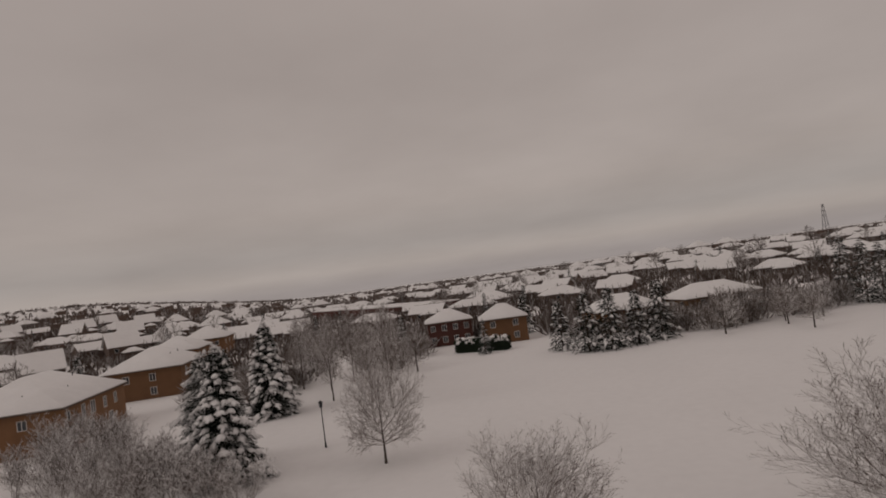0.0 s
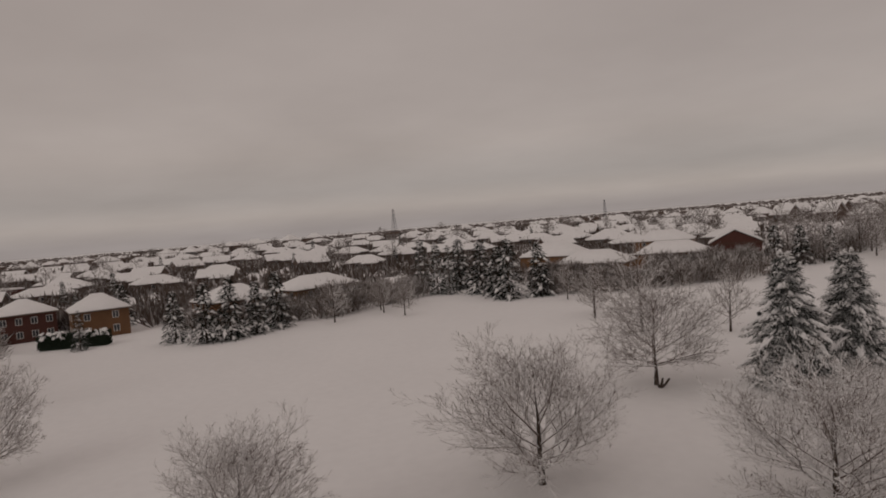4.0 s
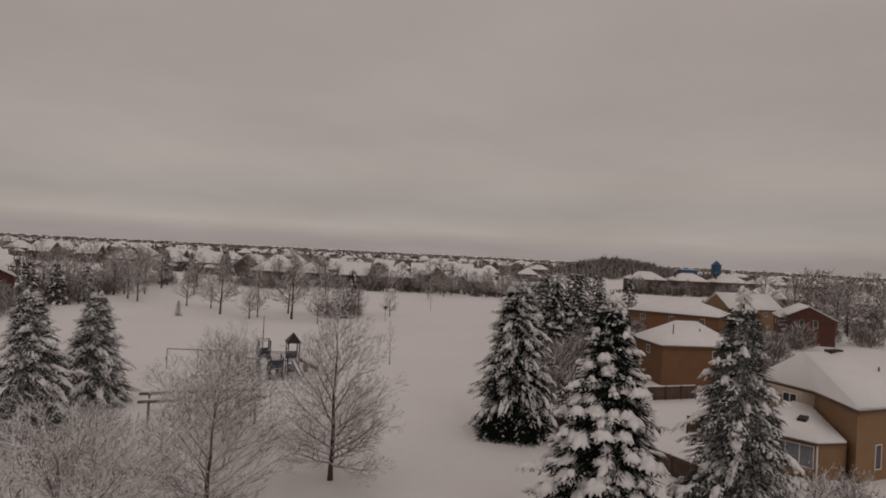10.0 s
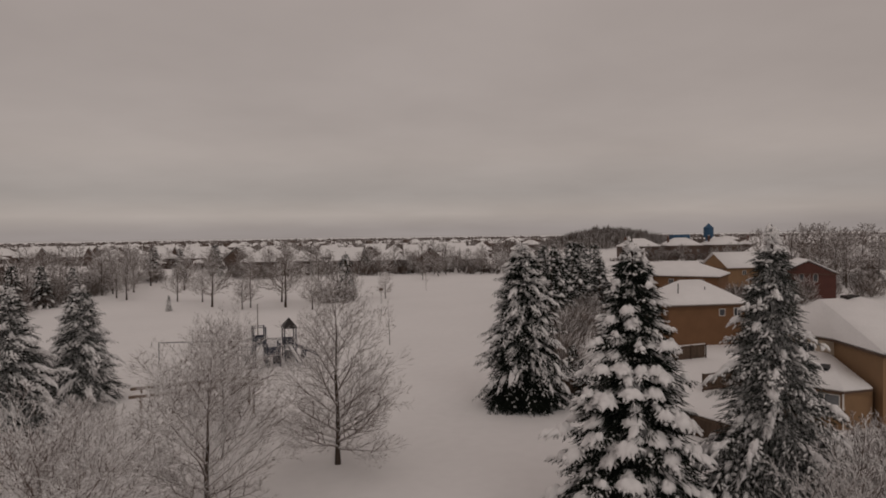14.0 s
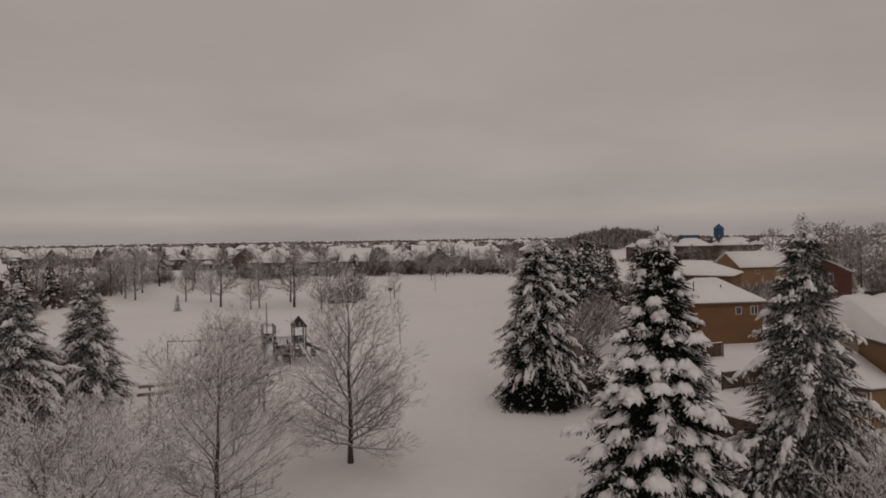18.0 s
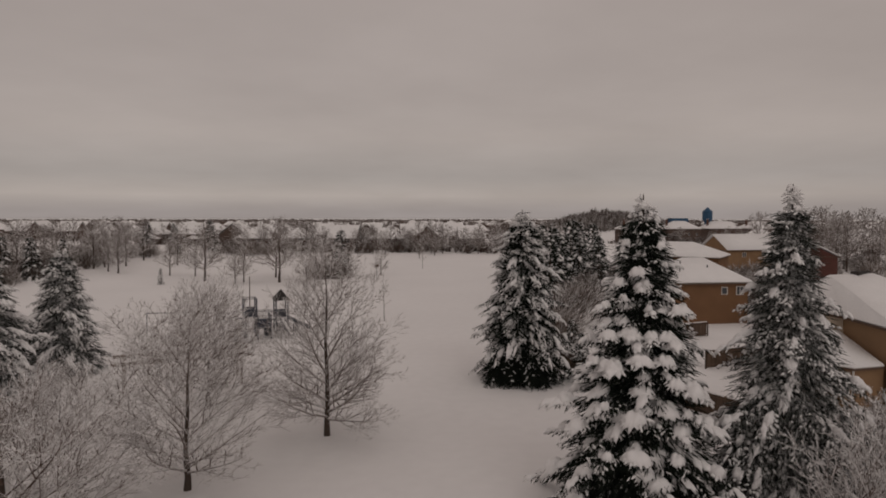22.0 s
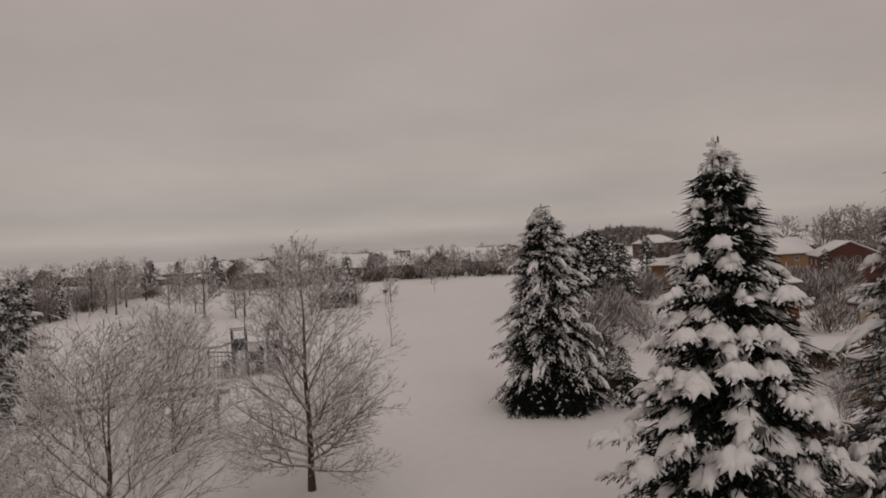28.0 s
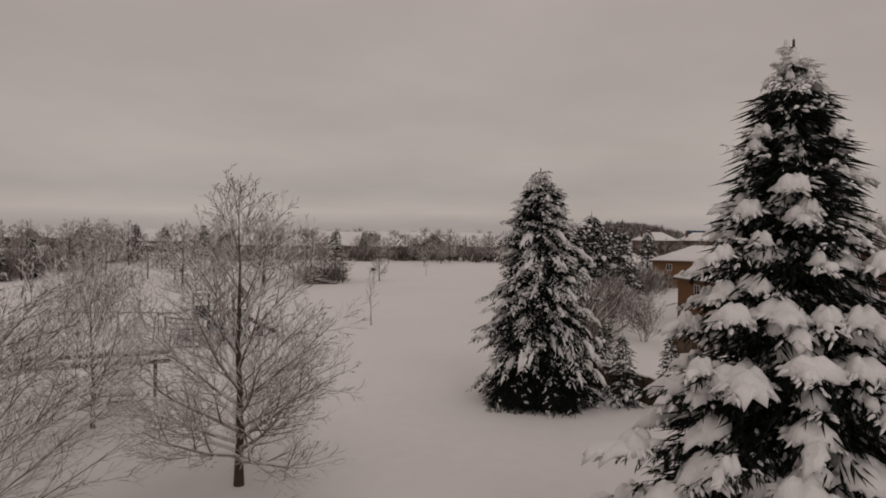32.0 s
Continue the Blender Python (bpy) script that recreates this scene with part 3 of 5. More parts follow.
# near bare maples
MAP_A = bare_tree_mesh(13.6, 5.6, 29, dict(CFG_FINE, rmin=0.010, kids=(10, 6, 4)), 42, 1.2, -0.02, 0.195, 0.78, stout=0.12, low=0.9, swell=0.2)
MAP_B = bare_tree_mesh(11.6, 5.9, 22, dict(CFG_FINE, rmin=0.011, kids=(9, 6, 3)), 34, 1.2, 0.14, 0.18, 0.58, stout=0.11)
MAP_D = bare_tree_mesh(9.6, 6.4, 25, dict(CFG_FINE, rmin=0.012, kids=(10, 6, 4)), 30, 1.1, 0.08, 0.22, 0.46, stout=0.16)
MAP_L = bare_tree_mesh(9.0, 6.6, 24, dict(CFG_MID, kids=(9, 6, 3)), 30, 2.0, -0.05, 0.2, 0.45, stout=0.13)
bare_tree(MAP_A, -7.0, 43.7, "leafless young maple with a tall leader and snow-lined twigs")
bare_tree(MAP_B, -13.0, 35.2, "leafless rounded maple with dense upright twigs", 30, 0.95, sz=0.97)
bare_tree(MAP_B, -17.5, 51.4, "leafless maple beside the timber frame", 175, 0.74, sz=0.93)
bare_tree(MAP_D, -17.8, 28.0, "leafless broad maple on the open snow", 140, 1.08, sz=0.96)
bare_tree(MAP_D, -31.5, 19.5, "leafless spreading maple alone on the field", 200, 1.05, sz=1.08)
bare_tree(MAP_D, -32.5, 1.2, "leafless maple low on the open field", 100, 0.74, sz=0.9)
bare_tree(MAP_L, -42.4, 42.2, "wide leafless tree with dark trunk on the lawn", 10, 1.08, sz=1.15)
bare_tree(MAP_B, -24.0, 42.7, "small leafless tree with thin dark trunk", 20, 0.5)
bare_tree(MAP_L, -58.3, -12.0, "leafless tree near the park lamp with dark trunk", 60, 0.66, sz=1.08)


# ---- houses ----
def roof_geo(w, d, eave, ridge, kind="hip", o=0.55, th=0.24):
    """A snow-covered roof slab with overhang; the ridge runs along the longer side (hip) or along x (gable)."""
    g = Geo()
    a, b = w / 2 + o, d / 2 + o
    if kind == "hip":
        if a >= b:
            r1, r2 = (-(a - b) - 0.4, 0, ridge), ((a - b) + 0.4, 0, ridge)
        else:
            r1, r2 = (0, -(b - a) - 0.4, ridge), (0, (b - a) + 0.4, ridge)
    else:
        r1, r2 = (-a, 0, ridge), (a, 0, ridge)
    lo = [(-a, -b, eave), (a, -b, eave), (a, b, eave), (-a, b, eave)]
    up = [(x * 0.992, y * 0.992, z + th) for x, y, z in lo]
    rid = [(r[0], r[1], r[2] + th) for r in (r1, r2)]
    vs = lo + up + rid + [r1, r2]
    fs = [(0, 1, 5, 4), (2, 3, 7, 6)] + ([(1, 2, 6, 5), (3, 0, 4, 7)] if kind == "hip" else [])
    if kind == "hip" and a < b:
        fs += [(4, 5, 8), (5, 6, 9, 8), (6, 7, 9), (7, 4, 8, 9)]
    else:
        fs += [(4, 5, 9, 8), (6, 7, 8, 9)]
        fs += [(5, 6, 9), (7, 4, 8)] if kind == "hip" else [(1, 11, 9, 5), (11, 2, 6, 9), (4, 8, 10, 0), (8, 7, 3, 10)]
    if kind == "hip":
        fs.append((3, 2, 1, 0))
    else:
        fs += [(1, 0, 10, 11), (3, 2, 11, 10)]
    g.add(vs, fs)
    return g


def soften(me, width=0.12, cuts=3):
    """Round the rims of a snow slab and let its surface sag a little."""
    bm = bmesh.new()
    bm.from_mesh(me)
    bmesh.ops.bevel(bm, geom=[e for e in bm.edges], offset=width, segments=2, affect="EDGES", clamp_overlap=True)
    bm.to_mesh(me)
    bm.free()
    me.shade_smooth()
    return me


def wall_geo(w, d, eave, ridge=None):
    g = Geo()
    a, b = w / 2, d / 2
    g.box((-a, -b, -0.6), (a, b, eave - 0.02))
    if ridge:
        rz = eave + (ridge - eave) * (b / (b + 0.55)) - 0.03
        for x in (-a, a - 0.25):
            g.add([(x, -b, eave - 0.02), (x, b, eave - 0.02), (x, 0, rz), (x + 0.25, -b, eave - 0.02), (x + 0.25, b, eave - 0.02), (x + 0.25, 0, rz)],
                  [(0, 2, 1), (3, 4, 5), (0, 3, 5, 2), (1, 2, 5, 4), (0, 1, 4, 3)])
    return g


def lattice(xs, zs, y0, y1):
    """A frame with bars in one piece: every second cell of the middle row is left open."""
    g = Geo()
    nx, nz = len(xs), len(zs)
    for y in (y0, y1):
        for zz in zs:
            for xx in xs:
                g.v.append((xx, y, zz))
    idx = lambda i, j, k: k * nx * nz + j * nx + i
    solid = lambda i, j: 0 <= i < nx - 1 and 0 <= j < nz - 1 and not (j == 1 and i % 2 == 1)
    for i in range(nx - 1):
        for j in range(nz - 1):
            if not solid(i, j):
                continue
            g.f.append((idx(i, j, 0), idx(i + 1, j, 0), idx(i + 1, j + 1, 0), idx(i, j + 1, 0)))
            g.f.append((idx(i, j + 1, 1), idx(i + 1, j + 1, 1), idx(i + 1, j, 1), idx(i, j, 1)))
            if not solid(i - 1, j):
                g.f.append((idx(i, j, 0), idx(i, j + 1, 0), idx(i, j + 1, 1), idx(i, j, 1)))
            if not solid(i + 1, j):
                g.f.append((idx(i + 1, j, 1), idx(i + 1, j + 1, 1), idx(i + 1, j + 1, 0), idx(i + 1, j, 0)))
            if not solid(i, j - 1):
                g.f.append((idx(i, j, 1), idx(i + 1, j, 1), idx(i + 1, j, 0), idx(i, j, 0)))
            if not solid(i, j + 1):
                g.f.append((idx(i, j + 1, 0), idx(i + 1, j + 1, 0), idx(i + 1, j + 1, 1), idx(i, j + 1, 1)))
    return g


def window_on(house, side, s, z, ww, hh, w, d, panes=2, glass=None, frame_mat=None, cache={}):
    """A framed window on one wall: S is -y, N is +y, W is -x, E is +x; s runs along the wall, z is the sill."""
    key = (round(ww, 2), round(hh, 2), panes, (glass or M_GLASS).name, (frame_mat or M_WHITE).name)
    if key not in cache:
        t = 0.07
        xs = [-ww / 2, -ww / 2 + t]
        for k in range(1, panes):
            xm = -ww / 2 + ww * k / panes
            xs += [xm - 0.035, xm + 0.035]
        xs += [ww / 2 - t, ww / 2]
        f = lattice(xs, [0, t, hh - t, hh], -0.06, 0.03)
        panes_me = []
        for k in range(panes):
            x0, x1 = -ww / 2 + ww * k / panes + 0.03, -ww / 2 + ww * (k + 1) / panes - 0.03
            panes_me.append(boxes(((x0, -0.02, t * 0.5), (x1, 0.01, hh - t * 0.5))).mesh("window_pane", glass or M_GLASS))
        cache[key] = (f.mesh("window_frame", frame_mat or M_WHITE), panes_me)
    fm, pm = cache[key]
    m = {"S": pose(s, -d / 2, z), "N": pose(s, d / 2, z, 0, 0, 180), "W": pose(-w / 2, s, z, 0, 0, -90), "E": pose(w / 2, s, z, 0, 0, 90)}[side]
    fo = part("window", fm, None, house)
    fo.matrix_basis = m
    for p in pm:
        part("pane", p, None, fo)
    return fo


def trim_geo(w, d, eave, o=0.55):
    a, b = w / 2 + o - 0.03, d / 2 + o - 0.03
    return boxes(((-a, -b, eave - 0.2), (a, -b + 0.1, eave - 0.004)), ((-a, b - 0.1, eave - 0.2), (a, b, eave - 0.004)),
                 ((-a, -b + 0.1, eave - 0.2), (-a + 0.1, b - 0.1, eave - 0.004)), ((a - 0.1, -b + 0.1, eave - 0.2), (a, b - 0.1, eave - 0.004)))


def house(x, y, turn, w, d, eave, ridge, label, wall=None, kind="hip", wins=(), chimney=None, vents=(), group="houses round the park", soft=True, z=None, trim=None, far=False):
    e = thing("house", x, y, land(x, y) if z is None else z, turn, label, "house", group)
    part("wall", wall_geo(w, d, eave, ridge if kind == "gable" else None), wall or M_ORANGE, e)
    rm = roof_geo(w, d, eave, ridge, kind).mesh("roof", M_ROOFSNOW)
    r = part("roof", soften(rm) if soft else rm, None, e, "thick white snow on the roof")
    if not far:
        part("eaves_trim", trim_geo(w, d, eave), trim or M_TRIM, e)
    for wi in wins:
        window_on(e, *wi[:5], w, d, *wi[5:])
    if chimney:
        cx, cy = chimney
        cz = eave + (ridge - eave) * 0.55
        c = part("chimney", boxes(((cx - 0.45, cy - 0.4, cz - 1.0), (cx + 0.45, cy + 0.4, ridge + 0.9)), ((cx - 0.52, cy - 0.47, ridge + 0.9), (cx + 0.52, cy + 0.47, ridge + 1.02))), M_CHIM, e)
        part("snow_cap", boxes(((cx - 0.5, cy - 0.45, ridge + 1.024), (cx + 0.5, cy + 0.45, ridge + 1.15))), M_ROOFSNOW, c)
    for vx, vy, vz, vh in vents:
        g = Geo()
        g.tube([Vector((vx, vy, vz - 0.3)), Vector((vx, vy, vz + vh))], [0.07, 0.07], 8)
        part("roof_vent", g, M_DARK, e)
    return e


def two_rows(w, d, sides="SNEW", low=0.9, high=3.6, n=3):
    """Two storeys of ordinary windows on the named walls."""
    out = []
    for sd in sides:
        L = w if sd in "SN" else d
        for k in range(n):
            s = -L / 2 + L * (k + 0.5) / n
            for zz in (low, high):
                out.append((sd, s, zz, 1.15, 1.35, 2))
    return out


# the tan house by the near spruces: an angled front wall, a cream upper bay and a single-storey bay below it
def prism(poly, z0, z1):
    g = Geo()
    n = len(poly)
    g.add([(x, y, z0) for x, y in poly] + [(x, y, z1) for x, y in poly],
          [tuple(range(n - 1, -1, -1)), tuple(range(n, 2 * n))] + [(i, (i + 1) % n, n + (i + 1) % n, n + i) for i in range(n)])
    return g


def window_at(h, x, y, z, turn, ww, hh, panes=2, glass=None):
    """A framed window whose outer face looks along -y turned by the given angle."""
    o = window_on(h, "S", 0, 0, ww, hh, 0, 0, panes, glass)
    o.matrix_basis = pose(x, y, z, 0, 0, turn)
    return o


hc = thing("house", 34.6, 48.6, land(34.6, 48.6), 25, "tan brick two-storey house with snow-covered hip roof and bay", "house", "houses round the park")
part("wall", prism(((0.5, 0.4), (13.4, 0.4), (13.4, 13.0), (5.0, 13.0), (4.5, 7.0)), -0.6, 5.98), M_TAN, hc)
eave, g = ((0, 0), (13.9, 0), (13.9, 13.5), (4.3, 13.5), (3.8, 6.7)), Geo()
g.add([(x, y, 6.0) for x, y in eave] + [(x, y, 6.22) for x, y in eave] + [(5.7, 9.2, 9.35), (9.4, 7.4, 9.5)],
      [(4, 3, 2, 1, 0), (0, 1, 6, 5), (1, 2, 7, 6), (2, 3, 8, 7), (3, 4, 9, 8), (4, 0, 5, 9), (5, 6, 11, 10), (6, 7, 11), (7, 8, 10, 11), (8, 9, 10), (9, 5, 10)])
part("roof", soften(g.mesh("roof", M_ROOFSNOW), 0.1), None, hc, "thick white snow on the roof")
trim = Geo()
for (x0, y0), (x1, y1) in zip(eave, eave[1:] + eave[:1]):
    L = math.hypot(x1 - x0, y1 - y0)
    trim.box((0.03, 0.03, 5.80), (L - 0.03, 0.13, 5.99), pose(x0, y0, 0, 0, 0, math.degrees(math.atan2(y1 - y0, x1 - x0))))
part("eaves_trim", trim, M_TRIM, hc)
part("upper_bay", prism(((4.49, 6.9), (4.98, 12.9), (4.2, 12.0), (3.5, 9.9), (3.75, 7.8)), 3.6, 5.78), M_CREAM, hc, "cream siding bay under the eaves")
window_at(hc, 3.60, 8.85, 4.45, -83, 1.4, 1.0, 2)
part("upper_panel", boxes(((-0.75, -0.05, 0), (0.75, 0.0, 1.0))), M_WHITE, hc, "pale blind panel").matrix_basis = pose(3.82, 10.95, 4.4, 0, 0, -108)
part("bay", prism(((0.7, 1.3), (-2.3, 1.8), (-3.75, 5.7), (-3.1, 8.2), (4.5, 8.6), (4.4, 6.9)), -0.6, 3.17), M_TAN, hc)
bay_eave, rf = ((0.1, 0.9), (-2.75, 1.4), (-4.25, 5.7), (-3.4, 8.7), (4.6, 9.1), (4.45, 6.9)), Geo()
rf.add([(x, y, 3.19) for x, y in bay_eave] + [(x, y, 3.38) for x, y in bay_eave] + [(3.9, 6.9, 4.75), (3.5, 8.4, 4.85)],
       [(0, 1, 2, 3, 4, 5), (1, 0, 6, 7), (2, 1, 7, 8), (3, 2, 8, 9), (4, 3, 9, 10), (5, 4, 10, 11), (0, 5, 11, 6), (7, 6, 12), (8, 7, 12, 13), (9, 8, 13), (10, 9, 13), (11, 10, 13, 12), (6, 11, 12)])
part("bay_roof", soften(rf.mesh("bay_roof", M_ROOFSNOW), 0.07), None, hc, "snow-covered lean-to roof over the bay")
trim = Geo()
for (x0, y0), (x1, y1) in zip(bay_eave[:4], bay_eave[1:5]):
    L = math.hypot(x1 - x0, y1 - y0)
    trim.box((0.03, -0.13, 3.02), (L - 0.03, -0.03, 3.185), pose(x0, y0, 0, 0, 0, math.degrees(math.atan2(y1 - y0, x1 - x0))))
part("bay_trim", trim, M_TRIM, hc)
part("bay_vent", boxes(((-0.45, -0.35, 0), (0.45, 0.35, 0.55))), M_DARK, hc, "dark square skylight on the bay roof").matrix_basis = pose(0.3, 5.0, 3.78, 0, -12, 20)
window_at(hc, -2.95, 3.5, 0.95, -69.6, 3.3, 1.85, 3, M_CURTAIN)
window_at(hc, -3.48, 6.8, 1.05, -104, 0.9, 1.6, 1, M_CURTAIN)
window_at(hc, 3.4, 0.4, 0.9, 0, 0.85, 2.1, 1)
window_at(hc, 7.2, 0.4, 3.9, 0, 0.95, 1.1, 1)
window_at(hc, 10.5, 0.4, 3.9, 0, 1.1, 1.2, 2)
part("downpipe", boxes(((-0.05, -0.05, 0.0), (0.05, 0.05, 3.0))), M_WHITE, hc).matrix_basis = pose(-2.36, 1.72, 0)
for vx, vy, vz, vh in ((8.2, 2.6, 7.2, 0.5), (9.6, 4.4, 8.0, 0.55)):
    g = Geo()
    g.tube([Vector((vx, vy, vz - 0.3)), Vector((vx, vy, vz + vh))], [0.07, 0.07], 8)
    part("roof_vent", g, M_DARK, hc)
part("skylight", boxes(((7.6, 7.7, 8.8), (9.4, 8.4, 9.62))), M_ROOFDARK, hc, "dark roof ridge poking from the snow")

# other houses on that side
house(36.7, 92.4, 8, 11.4, 9.0, 5.6, 8.6, "orange-brown brick house with snow-covered hip roof", M_ORANGE,
      wins=[("S", 2.2, 4.0, 0.9, 1.0, 1), ("S", 4.5, 3.9, 1.1, 1.2, 2), ("W", 0, 3.9, 1.2, 1.2, 2), ("W", 3, 1.0, 1.2, 1.3, 2)], vents=((-3.5, -3.0, 7.4, 1.1), (1.0, -2.2, 7.6, 0.3)))
house(57.4, 152.5, -33, 20, 14, 5.6, 8.6, "brown brick house under a long snowy hip roof", M_ORANGE, wins=two_rows(20, 14, "SW"))
house(84, 178, 12, 16, 12, 5.6, 9.6, "tan house with snowy gable roof", M_TAN, "gable", wins=[("E", 0, 6.0, 1.0, 1.0, 1), ("S", -3, 3.8, 1.2, 1.2, 2), ("S", 3, 3.8, 1.2, 1.2, 2)])
house(87.0, 152.0, -110, 14, 11, 5.8, 8.8, "red brick house with white-framed arched windows and snowy gable", M_RED, "gable",
      wins=[("E", -1.4, 3.9, 1.0, 1.9, 1), ("E", 1.4, 3.9, 1.0, 1.9, 1), ("S", -3, 3.8, 1.2, 1.2, 2), ("S", 2, 3.8, 1.2, 1.2, 2), ("W", 0, 3.9, 1.2, 1.2, 2)])
for i in range(5):
    house(104 + 25 * i, 333 + 8 * i, 10, 18, 12, 7.0, 11.0, "dark brick terrace house with snowy roof and chimney", M_FARBRICK, wins=two_rows(18, 12, "S", n=4), chimney=(-7, 0), group="terrace row")

# houses along the west side of the field
house(-89.6, -69.8, 14.4, 24, 16, 5.8, 9.9, "orange-brown brick house with wide snow-laden hip roof", M_ORANGE,
      wins=[("N", 10.2, 3.8, 1.1, 1.3, 1), ("N", 5.2, 3.3, 1.3, 1.9, 2), ("N", 1.8, 3.3, 1.7, 1.9, 2), ("N", -3.0, 3.3, 1.3, 1.7, 2), ("N", -7.5, 3.3, 1.3, 1.7, 2), ("N", 3.0, 0.8, 2.2, 1.6, 2), ("N", -5.0, 0.8, 1.8, 1.6, 2), ("E", 3, 3.6, 1.2, 1.3, 2)],
      vents=((2, 5, 7.2, 0.7), (-5, 3, 8.5, 0.7), (9, 2, 7.3, 0.6)))
house(-131.5, -75.5, 14.4, 20, 15, 5.8, 9.6, "brown brick house with dormered snowy roof", M_ORANGE,
      wins=[("N", 6, 3.4, 1.2, 1.8, 2), ("N", 1, 3.4, 1.2, 1.8, 2), ("N", -4, 3.4, 1.2, 1.8, 2), ("N", 4, 0.8, 1.4, 1.8, 2), ("N", -2, 0.8, 1.4, 1.8, 2), ("E", 2, 3.5, 1.2, 1.5, 2), ("E", -3, 3.5, 1.2, 1.5, 2), ("E", 2, 0.8, 1.2, 1.5, 2)],
      vents=((3, 4, 7.4, 0.9), (-3, 4, 7.6, 0.9)))
house(-172, -92, 14.4, 18, 14, 5.8, 9.4, "brick house under snow in the row", M_ORANGE, wins=two_rows(20, 14, "NE"), vents=((3, 3, 7.4, 0.9),))
house(-204, -99, 14.4, 18, 14, 5.8, 9.4, "brick house with snowy roof in the row", M_ORANGE, wins=two_rows(20, 14, "NE"), vents=((3, 3, 7.4, 0.9),))
house(-64.5, -78, 14.4, 16, 14, 5.4, 8.8, "brick house with low snowy eaves among shrubs", M_ORANGE, wins=two_rows(16, 14, "N"))
house(-156.5, -14.5, -82, 10.5, 10, 5.6, 8.3, "dark red brick house behind the cedar hedge", M_RED, wins=two_rows(10.5, 10, "NE", n=4))
house(-147.5, -1.2, -86, 10, 9, 5.4, 8.4, "brown brick house behind the cedar hedge", M_ORANGE, wins=two_rows(10, 9, "NE", n=2))
house(-143, 24.5, -80, 14, 11, 4.4, 7.4, "brown house behind the row of spruces", M_ORANGE, wins=two_rows(12, 11, "NE", high=2.6))
house(-152, 46, -75, 18, 11, 4.2, 7.0, "low tan house behind bare trees", M_TAN, wins=two_rows(15, 11, "NE", high=2.4))
house(-116, 158, 126, 14, 13, 5.2, 8.7, "reddish house with a broad snowy gable facing the park", M_RED, "gable", wins=[("W", 0, 1.0, 1.4, 1.3, 2), ("E", 0, 1, 1.4, 1.3, 2)])
house(-123, 140, 36, 19, 11, 3.9, 6.9, "low brown house under thick snow", M_ORANGE, wins=two_rows(16, 11, "S", low=0.6, high=2.2))
house(-126, 114, 30, 18, 11, 3.7, 6.8, "low house under thick snow behind trees", M_ORANGE, wins=two_rows(15, 11, "S", low=0.6, high=2.1))
house(-150, 121, 25, 18, 12, 4.6, 8.6, "brown house with steep snowy roof", M_ORANGE, wins=two_rows(16, 12, "S", high=2.8))
house(-148, 166, 35, 18, 12, 5.2, 8.4, "brown house with long snowy roof", M_ORANGE, wins=two_rows(18, 12, "S"))

sch = thing("school", -338.9, -72.0, 0, 34.8, "long low red brick building with snowy flat roof", "building")
part("wall", boxes(((-76.3, -9, -0.5), (76.3, 9, 5.4))), M_RED, sch)
part("roof", boxes(((-76.3 - 0.3, -9.3, 5.404), (76.3 + 0.3, 9.3, 5.9))), M_ROOFSNOW, sch)
for i in range(12):
    window_on(sch, "S", -76.3 + 3 + i * (2 * 76.3 - 6) / 11, 1.2, 2.2, 2.0, 2 * 76.3, 18, 2)

# ---- the far streets: four house patterns, copied along the rows ----
def pattern(w, d, eave, ridge, wall, kind, label, chim):
    h = house(0, 0, 0, w, d, eave, ridge, label, wall, kind, wins=[(sd, s, zz, 1.3, 1.4, 1) for sd in "SN" for s in (-2.6, 2.6) for zz in (eave - 1.9,)], chimney=chim, group="far houses", soft=False, z=0, far=True)
    part("garage_roof", roof_geo(6, 5, 2.7, 4.0, "hip", 0.4, 0.22), M_ROOFSNOW, h).matrix_basis = pose(w * 0.2, -d / 2 - 2.0, 0)
    part("garage", boxes(((w * 0.2 - 2.8, -d / 2 - 4.3, -0.5), (w * 0.2 + 2.8, -d / 2 - 0.004, 2.68))), wall, h)
    return h


PATS = [pattern(13, 11, 4.6, 8.8, M_FARBRICK, "hip", "distant brown brick house with snowy hip roof", None),
        pattern(11, 11, 4.8, 9.8, M_FARBRICK, "gable", "distant red brick house with steep snowy gable", None),
        pattern(14, 11, 4.4, 8.4, M_FARBRICK, "hip", "distant dark house with broad snowy roof", None),
        pattern(10, 12, 4.8, 9.8, M_FARBRICK, "gable", "distant house with snow-covered gable roof", None)]
LOWS = [pattern(15, 10, 3.0, 5.6, M_FARBRICK, "hip", "distant low brown house with snowy hip roof", None),
        pattern(13, 9, 3.0, 5.8, M_FARBRICK, "gable", "distant low house with snow-covered gable", None),
        pattern(17, 10, 2.9, 5.4, M_FARBRICK, "hip", "distant long low house under thick snow", None)]
PUT = []


def free(x, y, r):
    """True outside the park and clear of what already stands."""
    if -140 < x < 50 and -60 < y < 250 - 0.55 * min(0, x + 40) * -1:
        return False
    if -230 < x < -60 and -110 < y < 165:
        return False
    if 20 < x < 235 and 30 < y < 380 and not (x > 120 and y < 300):
        return False
    if (x + 339) ** 2 + (y + 72) ** 2 < 60 ** 2:
        return False
    if math.hypot(x - 118, y - 440) < 75:
        return False
    return all((x - a) ** 2 + (y - b) ** 2 > (r + c) ** 2 for a, b, c in PUT)


random.seed(77)
used_first = set()


